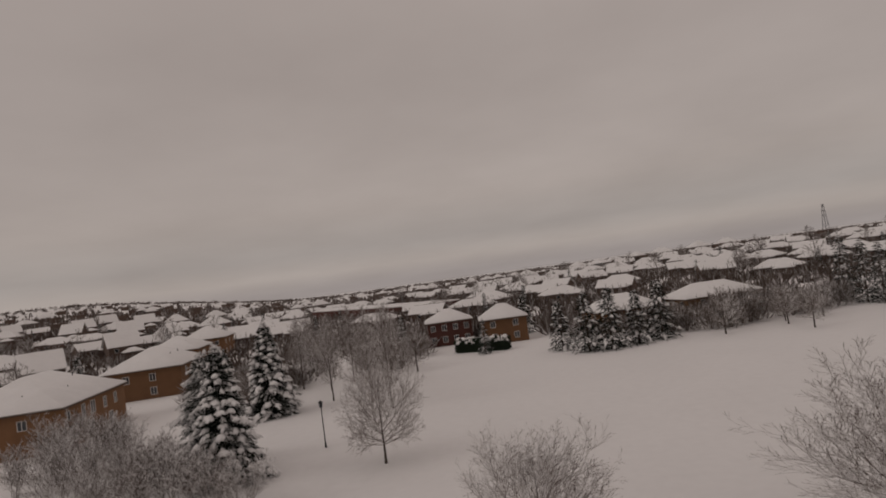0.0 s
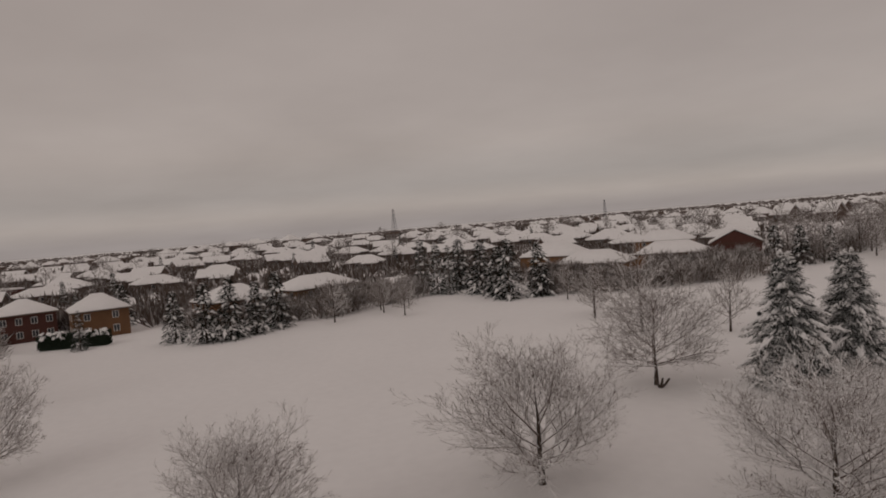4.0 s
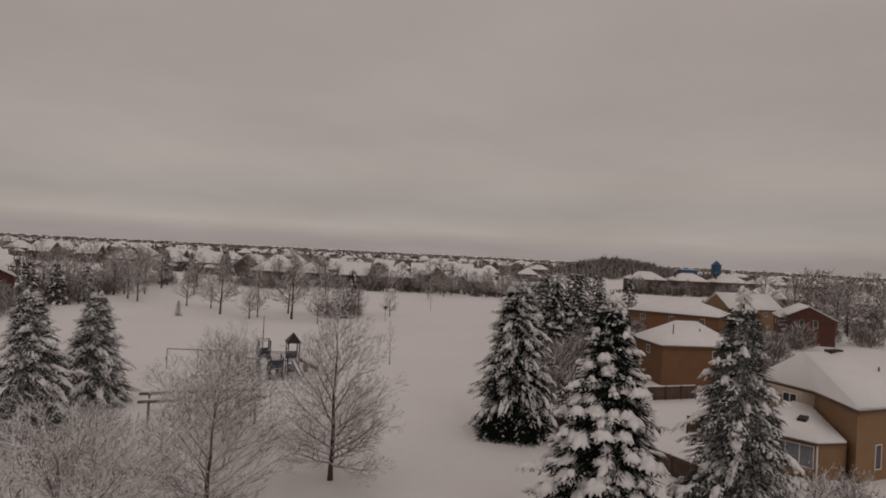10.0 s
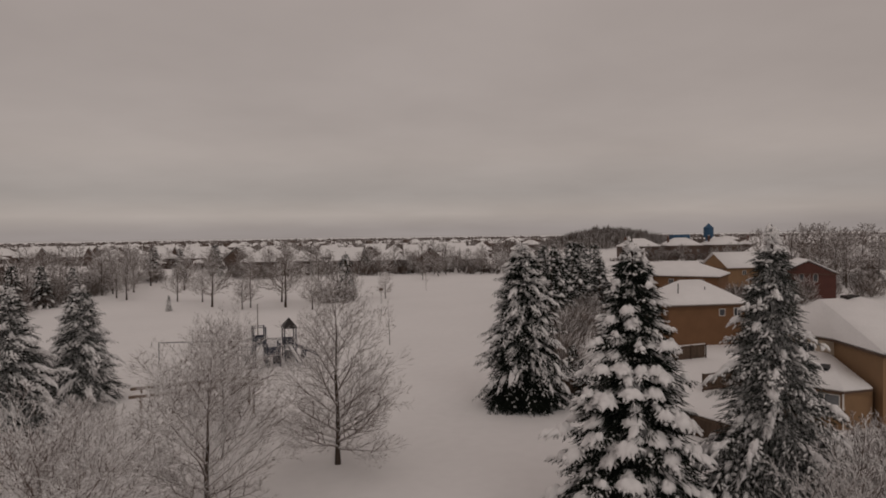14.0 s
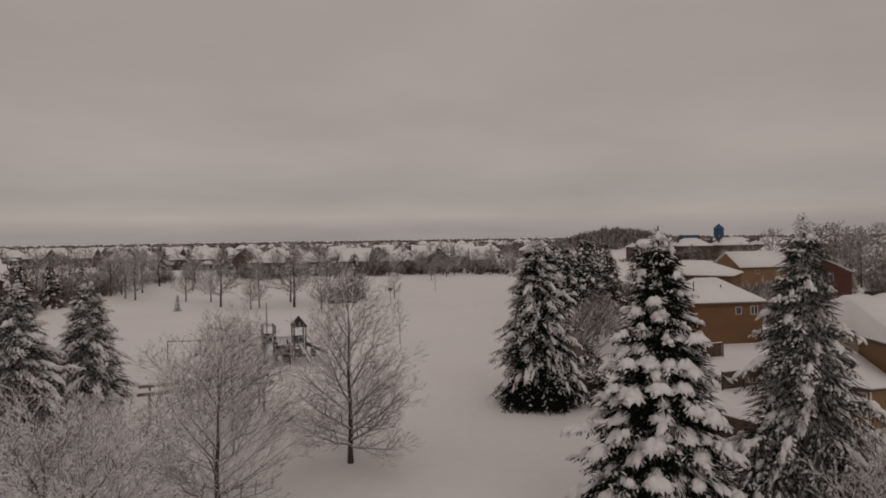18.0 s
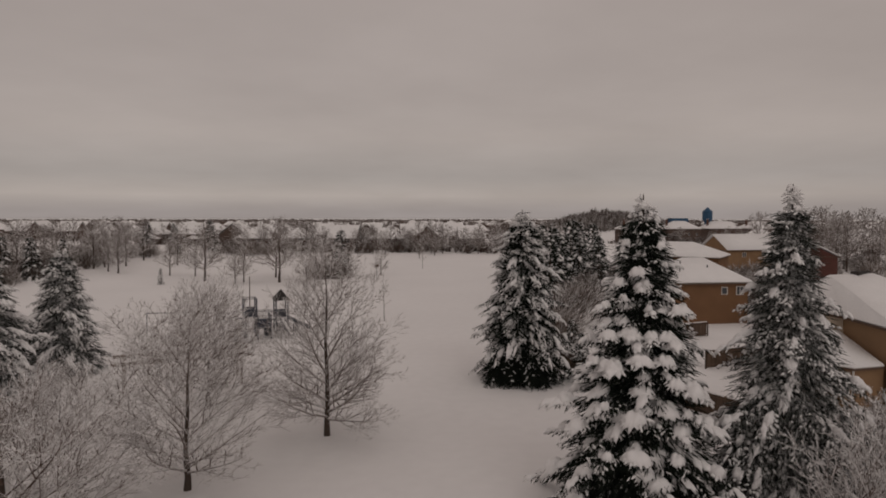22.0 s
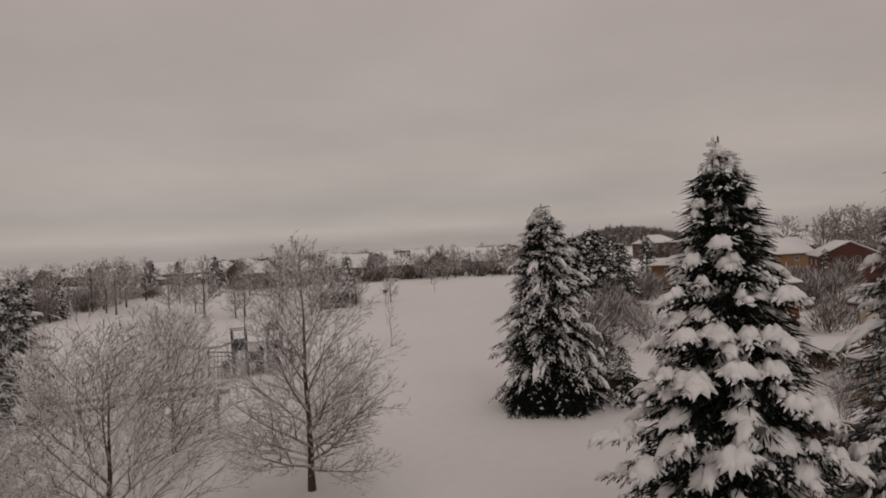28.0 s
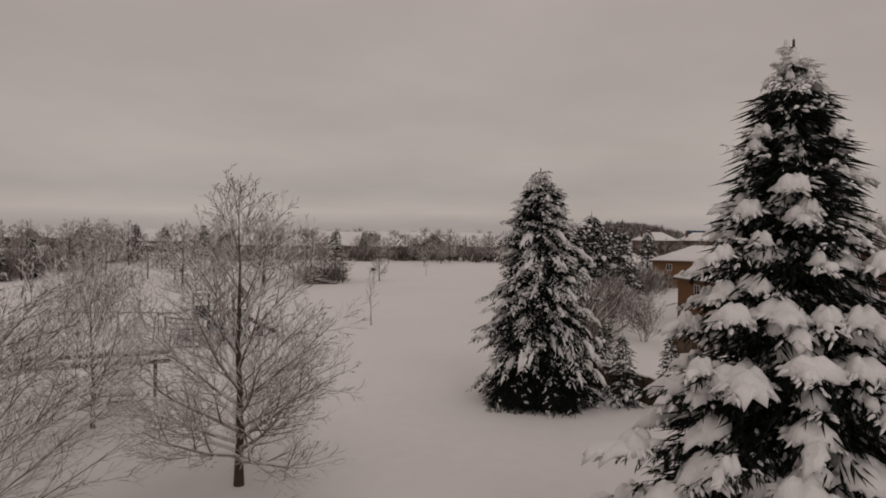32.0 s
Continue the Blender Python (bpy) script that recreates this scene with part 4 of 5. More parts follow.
def set_house(x, y, turn, low=False, r=7.0):
    k = 4 + random.randrange(3) if low else random.randrange(4)
    if not free(x, y, r):
        return
    PUT.append((x, y, r + 0.5))
    m = pose(x, y, land(x, y), 0, 0, turn)
    if k not in used_first:
        used_first.add(k)
        (PATS + LOWS)[k].matrix_basis = m
    else:
        copy_thing((PATS + LOWS)[k], m)


for row, (yy, x0, x1, sp) in enumerate(((264, -72, 48, 17.5), (302, -150, 62, 20), (345, -210, 95, 22), (395, -260, 85, 26))):
    x = x0
    while x < x1:
        set_house(x + rnd(-1.5, 1.5), yy + rnd(-3, 3) + 0.04 * x, (180 if row % 2 == 0 else 0) + random.choice((0, 0, 90)) + rnd(-8, 8))
        x += sp
# west and north-west streets run up the rise
for rr in (205, 228, 254, 282, 314, 350, 392, 440, 495):
    a = 36
    while a < 152:
        az = radians(a)
        x, y = -rr * math.sin(az), rr * math.cos(az)
        if (rr > 250 or a > 82) and random.random() < (0.8 if a < 110 else 0.6):
            set_house(x + rnd(-4, 4), y + rnd(-4, 4), a + 180 * (rr % 2) + rnd(-25, 25), a < 112 or random.random() < 0.6, 6.0)
        a += math.degrees(18.0 / rr)
for k in range(26):
    set_house(rnd(130, 330), rnd(80, 300), rnd(0, 360))


# ---- other trees ----
FT = [bare_tree_mesh(9.5, 3.8, 31 + i, CFG_FAR, 20, 1.8, 0.15 * i, 0.15, twig=M_TWIG_FROST) for i in range(3)]
MT = [bare_tree_mesh(8.5, 3.4, 41 + i, CFG_MID, 22, 1.7, 0.12 * i, 0.15, twig=M_TWIG_FROST) for i in range(2)]
PT = bare_tree_mesh(12.5, 3.0, 46, CFG_MID, 26, 2.6, 0.45, 0.13, 0.5, twig=M_TWIG_FROST)
GB = "bare trees at the park edge"
k = 0
for x, y, s in ((-110.2, 49.4, .85), (-122.2, 49.8, .8), (-79.6, 69.4, 1.0), (-53.0, 68.0, 1.05), (-97.4, 79.1, .8), (-122, 56.3, .8), (-114.7, 36.8, 1.0), (-118.1, 48.6, .9),
                (-130, 47.5, .8), (-136.8, -42.9, 1.0), (-114.8, -16.9, 1.0), (-76.2, 66.3, .9), (-62, 61.5, 1.5)):
    bare_tree(MT[k % 2], x, y, "leafless park tree with slim dark trunk", 47 * k, s * 1.0, GB)
    k += 1
for x, y, s in ((-51.5, 146.1, 1.6), (-42.9, 140.3, .9), (-42.0, 143.6, .95), (-34.1, 143.3, 1.75), (-27.0, 137.8, .95), (-13.2, 160.5, .8), (-5.2, 217.7, .8), (11.3, 250, .8), (-58, 158, 1.0), (-95.7, 197.7, 1.2), (-110.1, 208.9, 1.2),
                (-75, 190, 1.2), (-37.8, 155, 1.45), (-27.5, 151, 1.1), (-24.5, 156, 1.2), (-20.5, 155, 1.0), (0, 232, .9), (-40, 215, 1.2), (-60, 205, 1.2), (-48, 225, 1.0), (22, 238, 1.0), (-85, 170, 1.2), (-95, 165, 1.6), (-93, 178, 1.6), (-99, 195, 1.7), (-92, 206, 1.6), (-88, 186, 1.5), (-97, 152, 1.5), (-103, 214, 1.7), (-84, 215, 1.5), (-106, 170, 1.6), (-80, 226, 1.4), (-70, 232, 1.4), (-55, 236, 1.4), (-88, 152, 1.1), (-18, 236, 1.0), (-65, 160, 1.1), (-80, 165, 1.3), (-92, 182, 1.3), (-100, 160, 1.2), (8, 246, 1.1), (30, 248, 1.1), (-30, 244, 1.1), (-10, 248, 1.0), (38, 246, 1.1), (-42, 246, 1.2)):
    bare_tree(MT[k % 2], x, y, "leafless tree at the far end of the snowfield", 61 * k, s, GB)
    k += 1
for x, y, s in ((-84.1, -16.0, 1.08), (-110, -36.4, 1.05), (-112.3, -28, 1.08), (-128, -40.6, 1.05), (-121, -34, 1.0), (-100.8, -22.2, 1.08), (-105, -30, 1.0), (-90, -20, .95), (-95, -27, 1.0), (-117, -22, 1.05)):
    bare_tree(PT, x, y, "tall slim leafless tree with upswept frosted twigs", 83 * k, s, "tall slim trees")
    k += 1
SP_ROW = ((-119.6, 9.5, 1.05, SPR_E), (-113.9, 13.6, 1.2, SPR_E), (-113.0, 17.4, 1.25, SPR_E), (-115.4, 22.4, 1.1, SPR_E), (-118.6, 27.2, 1.24, SPR_E),
          (-141.7, 70.3, 1.75, SPR_F), (-134.9, 70.9, 1.6, SPR_F), (-138, 79.2, 1.5, SPR_E), (-124.1, 76.4, 1.5, SPR_E), (-116.1, 75.4, 1.3, SPR_E), (-110.1, 74.2, 1.5, SPR_E), (-107.5, 80.5, 1.35, SPR_E), (-131, 72, 1.5, SPR_F))
for i, (x, y, s, me) in enumerate(SP_ROW):
    spruce(me, x, y, "snowy spruce in the row along the field edge", 55 * i, s, "spruces along the field edge")
spruce(SPR_A, -57.5, -26.5, "large dark spruce with thick snow pads", 130, 0.84)
spruce(SPR_D, -62.8, -30.6, "snow-laden spruce beside another", 250, 0.98)
spruce(SPR_A, -88.5, -34.0, "dark spruce with snow near the houses", 20, 0.88)
for i, (x, y, s, me) in enumerate(((-52, 80, .55, SPR_E), (-40.5, 66, .5, SPR_E), (-44, 74, .55, SPR_E), (-58.2, 138.7, .45, SPR_F), (-91, 148, 1.15, SPR_E), (-94, 142, 1.2, SPR_E), (-90, 158, 1.05, SPR_E), (-102, 231, 1.4, SPR_E), (-93, 233, 1.3, SPR_E), (-84, 244, 1.4, SPR_E), (-23.5, 163, 1.32, SPR_E),
                                  (17, 96, 1.4, SPR_E), (20, 104, 1.4, SPR_E), (22, 118, 1.5, SPR_E), (27, 128, 1.65, SPR_E), (19, 127, 1.5, SPR_F), (30, 141, 1.6, SPR_E), (36, 160, 1.55, SPR_E), (24, 150, 1.6, SPR_F), (42, 172, 1.5, SPR_E), (54, 184, 1.4, SPR_E), (32, 176, 1.6, SPR_F), (25, 112, 1.3, SPR_E), (31, 122, 1.3, SPR_E), (34, 134, 1.4, SPR_F), (27, 164, 1.5, SPR_E), (46, 184, 1.5, SPR_F),
                                  (14.0, 66, .5, SPR_E), (13.2, 57.5, .52, SPR_E), (16.6, 58.5, .5, SPR_E), (18.5, 57, .4, SPR_E), (-140, -64, .8, SPR_E), (-155, -110, 1, SPR_E), (-128, -5, .9, SPR_F), (-150, -25, 1.1, SPR_F), (-158, 4, 1.1, SPR_E), (-165, -5, 1, SPR_F), (95, 160, 1.1, SPR_F), (75, 138, 1.0, SPR_F), (70, 170, 1, SPR_F))):
    spruce(me, x, y, "snowy spruce among bare trees", 71 * i, s, "spruces beyond the lawn")

# shrubs thick with snow
SH = [shrub_mesh(5.2, 2.6, 51 + i, 11, dict(CFG_MID, rmin=0.014)) for i in range(3)]
for i, (x, y, s) in enumerate(((16.5, 25.5, 1.05), (19.8, 27.5, 1.1), (23.0, 30.5, 1.0), (25.5, 36.0, .85), (28.0, 39.0, .7), (21.5, 36.5, .8), (-53.3, -31, 1.0), (-51, -28, .95), (-48.5, -21.5, .8), (-70, -53, 1.1), (-76, -55, 1.0), (-63, -46, 1.0), (-69, -46, .95), (-82, -57, .8), (-58, -41, .95), (-57.5, -37.5, .95), (-49.5, -24.5, .9), (-60, -44, .95), (-66, -42, 1.0), (-50.5, -31, 1.0), (-56, -34, 1.0), (-66, -50, 1.0), (-73, -47, .85),
                               (-80, -52, .8), (-60, -50, .9), (-50, -35, .8), (-55, -42, .9), (24.5, 50, .7), (18, 88, .8), (24, 92, .8), (22, 82, .8), (28, 118, .8))):
    shrub(SH[i % 3], x, y, "tall many-stemmed shrub thick with snow", 80 * i, s)
def brush_mesh(h, seed, n=420):
    """A rounded thicket of thin shoots that point up and outwards."""
    random.seed(seed)
    g = Geo()
    for k in range(n):
        a, u = rnd(0, 6.28), random.random() ** 0.6
        el = rnd(0.0, 1.0)
        r = 2.3 * u * math.sqrt(max(0.05, 1 - 0.75 * el * el))
        p = Vector((math.cos(a) * r, math.sin(a) * r, h * 0.72 * el * (0.6 + 0.4 * random.random())))
        e = (Vector((math.cos(a), math.sin(a), 0)) * 0.6 * u + Vector((rnd(-0.5, 0.5), rnd(-0.5, 0.5), rnd(0.4, 1.1)))).normalized()
        blade(g, p, p + e * rnd(0.6, 1.5), rnd(0.04, 0.07), Vector((rnd(-1, 1), rnd(-1, 1), 0.3)))
    for k in range(9):
        a = rnd(0, 6.28)
        e = Vector((math.cos(a) * 0.45, math.sin(a) * 0.45, 1.0)).normalized()
        g.tube([Vector((0, 0, -0.2)) + e * 0.1, e * h * 0.4, e * h * 0.8 + Vector((rnd(-.3, .3), rnd(-.3, .3), 0))], [0.07, 0.05, 0.02], 3, cap=False)
    return g.mesh("brush_clump", M_SHRUB)


BR = [brush_mesh(4.4, 61 + i) for i in range(3)]
i = 0
for x0, y0, x1, y1, n, sw in ((-128, 60, -150, 62, 5, 3), (-114, 87, -96, 93, 10, 3), (-99, 96, -90, 122, 14, 4), (-104, 112, -96, 140, 12, 4), (-90, 128, -100, 190, 22, 5), (-29, 152, -21, 156, 5, 1.5), (-126, 30, -124, 46, 5, 3), 
                              (20, 100, 30, 112, 5, 3), (-14, 252, 46, 256, 9, 4), (-60, 246, -14, 250, 7, 5), (-74, 226, -40, 242, 9, 6), (30, 130, 46, 146, 8, 5), (55, 118, 74, 136, 9, 5), (-114, 180, -100, 228, 22, 8), (-112, 122, -108, 146, 10, 4), (-124, -40, -98, -42, 7, 3), (-128, -32, -120, -20, 5, 3),
                              (-136, -58, -108, -50, 8, 4), (-150, 30, -140, 60, 9, 5), (40, 110, 60, 112, 7, 4), (12, 72, 17, 92, 6, 2), (48, 84, 60, 110, 8, 5), (96, 140, 130, 200, 12, 9), (-150, 84, -130, 100, 7, 5), (96, 318, 200, 340, 14, 5), (60, 138, 80, 140, 5, 3), (-122, 34, -136, 66, 8, 3), (-132, 12, -126, 34, 5, 2), (-112, 84, -98, 90, 5, 2), (-124, 102, -112, 110, 9, 1.5), (-121, 131, -112, 137, 7, 1.5), (-136, 100, -128, 106, 5, 1.5), (-110, 146, -106, 152, 4, 1.5), (-136, 112, -132, 124, 6, 2), (-140, 14, -134, 34, 8, 2), (-146, 38, -142, 56, 7, 2),  (-142, -22, -136, -18, 3, 2)):
    for q in range(n):
        f = (q + 0.5) / n
        shrub(BR[i % 3], x0 + (x1 - x0) * f + rnd(-sw, sw), y0 + (y1 - y0) * f + rnd(-sw, sw), "brown leafless brush dusted with snow", 50 * i, rnd(0.9, 1.6), "brush at the park edge")
        i += 1
def joined(name, label, meshes, spots):
    """Copies of a few trees gathered into one mesh, for trees too far off to count."""
    src = []
    for me in meshes:
        co = np.empty(len(me.vertices) * 3, np.float32)
        me.vertices.foreach_get("co", co)
        li = np.empty(len(me.loops), np.int32)
        me.loops.foreach_get("vertex_index", li)
        ls = np.empty(len(me.polygons), np.int32)
        me.polygons.foreach_get("loop_start", ls)
        src.append((co.reshape(-1, 3), li, ls))
    V, L, S, nv, nl = [], [], [], 0, 0
    for i, (x, y, turn, sc) in enumerate(spots):
        co, li, ls = src[i % len(src)]
        c, s = math.cos(turn), math.sin(turn)
        q = co @ np.array(((c, s, 0), (-s, c, 0), (0, 0, 1)), np.float32) * sc + np.array((x, y, land(x, y)), np.float32)
        V.append(q); L.append(li + nv); S.append(ls + nl)
        nv += len(co); nl += len(li)
    V, L, S = np.concatenate(V).ravel(), np.concatenate(L), np.concatenate(S)
    me = bpy.data.meshes.new(name)
    me.vertices.add(nv); me.loops.add(nl); me.polygons.add(len(S))
    me.vertices.foreach_set("co", V); me.loops.foreach_set("vertex_index", L); me.polygons.foreach_set("loop_start", S)
    me.materials.append(meshes[0].materials[0])
    me.update(calc_edges=True)
    return tagged(new(name, me), label, "bare trees", kind="stuff")


random.seed(5)
FAR_AT = []
# street trees between the far houses
n = 0
while n < 420:
    if n % 3 == 0:
        rr, a = rnd(170, 620), radians(rnd(34, 155))
        x, y = -rr * math.sin(a), rr * math.cos(a)
    elif n % 3 == 1:
        x, y = rnd(-260, 110), 245 + 215 * random.random() ** 1.6
    else:
        rr, a = rnd(160, 420), radians(rnd(30, 160))
        x, y = -rr * math.sin(a), rr * math.cos(a)
    n += 1
    if not free(x, y, 1.0):
        continue
    if n % 6 == 0:
        spruce(SPR_F, x, y, "distant snowy spruce between houses", rnd(0, 360), rnd(0.8, 1.2), "far street trees")
    else:
        FAR_AT.append((x, y, rnd(0, 6.28), rnd(0.85, 1.3)))
for q in range(60):
    x, y = rnd(-150, 70), rnd(268, 400)
    if free(x, y, -2):
        FAR_AT.append((x, y, rnd(0, 6.28), rnd(0.8, 1.15)))
for q in range(32):
    bare_tree(FT[q % 3], -75 + 3.9 * q + rnd(-1.5, 1.5), 238 + rnd(0, 16) + (12 if q < 14 else 0), "leafless tree before the northern houses", rnd(0, 360), rnd(0.9, 1.3), "trees before the northern houses")
for q in range(17):
    bare_tree(FT[q % 3], rnd(106, 150), rnd(165, 225), "bare tree in the copse behind the houses", rnd(0, 360), rnd(1.5, 1.95), "copse behind the houses")


FL = [bare_tree_mesh(9.5, 3.8, 36 + i, dict(CFG_FAR, kids=(5, 4), rmin=0.05), 11, 1.8, 0.15 * i, 0.16, twig=M_TWIG_FROST) for i in range(3)]
random.seed(12)
FAR_AT += [(rnd(92, 220), rnd(310, 326), rnd(0, 6.28), rnd(0.7, 1.0)) for q in range(26)]
joined("far_street_tree_crowns", "leafless frosted crowns of far street trees", [f[1] for f in FL], FAR_AT)
joined("far_street_tree_trunks", "dark trunks of far street trees", [f[0] for f in FL], FAR_AT)


def far_woods(name, label, spots, hmin, hmax, n=7, wid=0.8, material=None):
    """Many small upright clumps of twigs in one mesh, for woods too far to count."""
    g = Geo()
    for x, y in spots:
        h, w, z = rnd(hmin, hmax), rnd(3.5, 8), land(x, y)
        for q in range(n):
            a, t = rnd(0, 6.28), rnd(0.0, 1.0)
            p = Vector((x + rnd(-w, w) * 0.5, y + rnd(-w, w) * 0.5, z - 0.5))
            e = p + Vector((math.cos(a) * math.sin(t), math.sin(a) * math.sin(t), math.cos(t))) * h * rnd(0.7, 1.0)
            blade(g, p, e, wid * rnd(0.6, 1.4), Vector((rnd(-1, 1), rnd(-1, 1), 0.1)))
    ob = part(name, g, material or M_FARWOOD)
    return tagged(ob, label, "woods", kind="stuff")


random.seed(6)
spots = [(rnd(90, 225), rnd(312, 326)) for q in range(60)]
for a, b, c in PUT:
    r = math.hypot(a, b)
    if b > -200:
        for q in range(7 if r < 320 else 4):
            f = (r - rnd(8, 16)) / r
            spots.append((a * f + rnd(-9, 9), b * f + rnd(-9, 9)))
for q in range(2300):
    r, a = rnd(150, 520), radians(rnd(38, 155))
    x, y = -r * math.sin(a), r * math.cos(a)
    if (free(x, y, -1.5) or (x < -150 and -120 < y < 165)):
        spots.append((x, y))
far_woods("garden_brush", "leafless brush and small trees between far houses", spots, 3, 6.5, 20, 0.32)
spots = []
for q in range(420):
    a, r = rnd(0, 6.28), 48 * math.sqrt(random.random())
    spots.append((118 + r * math.cos(a) * 0.95, 440 + r * math.sin(a)))
far_woods("hill_woods", "dense leafless woods covering a low round hill", spots, 4.5, 7.5, 22, 0.3, M_SHRUB)
spots = []
for q in range(10000):
    a, r = radians(rnd(-60, 165)), rnd(470, 2400) if q % 2 else rnd(430, 900)
    spots.append((-r * math.sin(a), r * math.cos(a)))
far_woods("horizon_woods", "far leafless tree belts along the horizon", spots, 4.5, 8.5, 6, 0.9)
spots = []
for q in range(4200):
    a, r = radians(rnd(-60, 165)), rnd(1700, 2900)
    spots.append((-r * math.sin(a), r * math.cos(a)))
far_woods("skyline_woods", "dark line of woods on the horizon", spots, 2.5, 4.5, 3, 8)


def far_roofs():
    g = Geo()
    for q in range(170):
        a, r = radians(rnd(-55, 165)), rnd(470, 1100)
        x, y = -r * math.sin(a), r * math.cos(a)
        z, t = land(x, y), rnd(0, 3.14)
        m = pose(x, y, z, 0, 0, math.degrees(t))
        rg = roof_geo(rnd(11, 16), rnd(10, 12), 5.5, rnd(8.5, 10))
        g.add([tuple(m @ Vector(v)) for v in rg.v], rg.f)
    return tagged(part("far_roofs", g, M_ROOFSNOW), "countless far snowy roofs near the horizon", "roofs", kind="stuff")


def far_walls():
    g = Geo()
    for q in range(260):
        a, r = radians(rnd(-55, 165)), rnd(500, 1300)
        x, y = -r * math.sin(a), r * math.cos(a)
        g.box((-5, -4, -1), (5, 4, 5.2), pose(x, y, land(x, y), 0, 0, rnd(0, 180)))
    return tagged(part("far_walls", g, M_FARBRICK), "far brick walls between snowy roofs", "buildings", kind="stuff")


far_roofs()
far_walls()

# ---- fences, hedge ----
def fence(x0, y0, x1, y1, h, label, board=True):
    L = math.hypot(x1 - x0, y1 - y0)
    e = thing("fence", x0, y0, land(x0, y0), math.degrees(math.atan2(y1 - y0, x1 - x0)), label, "fence", "garden fences")
    post = boxes(((-0.06, -0.06, -0.2), (0.06, 0.06, h + 0.1))).mesh("post", M_FENCE)
    n = max(1, round(L / 2.4))
    for i in range(n + 1):
        part("post", post, None, e).matrix_basis = pose(L * i / n, 0, 0)
    for zz in (0.3, h - 0.25):
        part("rail", boxes(((0, 0.061, zz), (L, 0.1, zz + 0.09))), M_FENCE, e)
    if board:
        bm_ = boxes(((-0.068, 0.104, 0.05), (0.068, 0.125, h))).mesh("board", M_FENCE)
        for i in range(int(L / 0.145)):
            part("board", bm_, None, e).matrix_basis = pose(0.07 + i * 0.145, 0, rnd(-0.02, 0.02))
    part("snow_cap", boxes(((0, 0.05, h + 0.025), (L, 0.15, h + 0.11))), M_ROOFSNOW, e, "ridge of snow along the top")
    return e


fence(11.2, 64.0, 22.0, 44.2, 1.75, "weathered brown board fence capped with snow")
fence(22.5, 75.0, 33.5, 79.3, 1.7, "brown board fence behind the house garden")
fence(22.0, 113.5, 30.0, 114.0, 1.7, "brown board fence at the far gardens")
fence(26.0, 62.0, 36.0, 66.0, 1.7, "brown garden fence between houses")
fence(-104, -48, -86, -43.5, 1.8, "brown board fence below the brick houses", False)
fence(-125, -52, -106, -48.5, 1.8, "brown board fence along the gardens", False)


def deck(x, y, turn):
    """A raised timber deck with railings."""
    e = thing("deck", x, y, land(x, y), turn, "weathered timber deck with snow and slatted railings", "deck")
    for i in range(9):
        part("post", boxes(((-3.9 + 0.975 * i - 0.05, -1.6, 0), (-3.9 + 0.975 * i + 0.05, -1.5, 1.75))), M_FENCE, e)
    part("floor", boxes(((-4, -1.5, 0.6), (4, 1.5, 0.72))), M_FENCE, e)
    part("rail", boxes(((-4, -1.64, 1.70), (4, -1.46, 1.78))), M_FENCE, e)
    part("rail", boxes(((-4, -1.6, 1.2), (4, -1.5, 1.28))), M_FENCE, e)
    part("rail_snow", boxes(((-4, -1.64, 1.784), (4, -1.46, 1.88))), M_ROOFSNOW, e)
    part("floor_snow", boxes(((-3.95, -1.45, 0.724), (3.95, 1.45, 0.9))), M_ROOFSNOW, e)
    sl = boxes(((-0.02, -1.57, 0.75), (0.02, -1.53, 1.68))).mesh("slat", M_FENCE)
    for i in range(52):
        part("slat", sl, None, e).matrix_basis = pose(-3.85 + 0.15 * i, 0, 0)
    return e


deck(29.0, 40.0, 27)


def hedge():
    random.seed(8)
    g, s = Geo(), Geo()
    e = thing("cedar_hedge", -133.2, -5.8, land(-133, -6), 67, "clipped dark cedar hedge loaded with snow", "hedge")
    for i in range(9000):
        p = Vector((rnd(-6, 6), rnd(-1.1, 1.1), rnd(0.1, 2.5)))
        d = Vector((rnd(-0.5, 0.5), rnd(-0.6, 0.6), rnd(0.2, 0.8)))
        blade(g, p, p + d * 0.6, 0.1, Vector((0, 1, 0)))
    g.box((-5.7, -0.9, 0), (5.7, 0.9, 2.2))
    for i in range(70):
        snow_pad(s, Vector((rnd(-5.8, 5.8), rnd(-1, 0.9), rnd(2.2, 2.9))), Vector((rnd(-1, 1), -1, -0.5)), rnd(0.2, 0.5), rnd(0.3, 0.7), 0.2, 10)
    part("foliage", g, M_CEDAR, e)
    part("snow_load", s, M_SNOWPAD, e, "snow hanging over the hedge top", True)


hedge()

# ---- park furniture ----
def lamp(x, y, h=4.9):
    e = thing("park_lamp", x, y, land(x, y), 0, "black park lamp post with lantern head in the snow", "lamp post", "park lamps")
    g = Geo()
    g.tube([Vector((0, 0, -0.2)), Vector((0, 0, 0.5)), Vector((0, 0, 0.52)), Vector((0, 0, h - 0.7))], [0.11, 0.10, 0.065, 0.05], 10)
    part("pole", g, M_DARK, e)
    g = Geo()
    g.tube([Vector((0, 0, h - 0.72)), Vector((0, 0, h - 0.66)), Vector((0, 0, h - 0.6))], [0.07, 0.16, 0.17], 10)
    part("collar", g, M_DARK, e)
    g = Geo()
    g.tube([Vector((0, 0, h - 0.6)), Vector((0, 0, h - 0.2))], [0.15, 0.22], 10)
    part("lantern", g, M_GLASS, e, "smoked glass lantern")
    g = Geo()
    g.tube([Vector((0, 0, h - 0.2)), Vector((0, 0, h - 0.12)), Vector((0, 0, h)), Vector((0, 0, h + 0.08))], [0.28, 0.25, 0.08, 0.02], 10)
    part("cap", g, M_DARK, e)


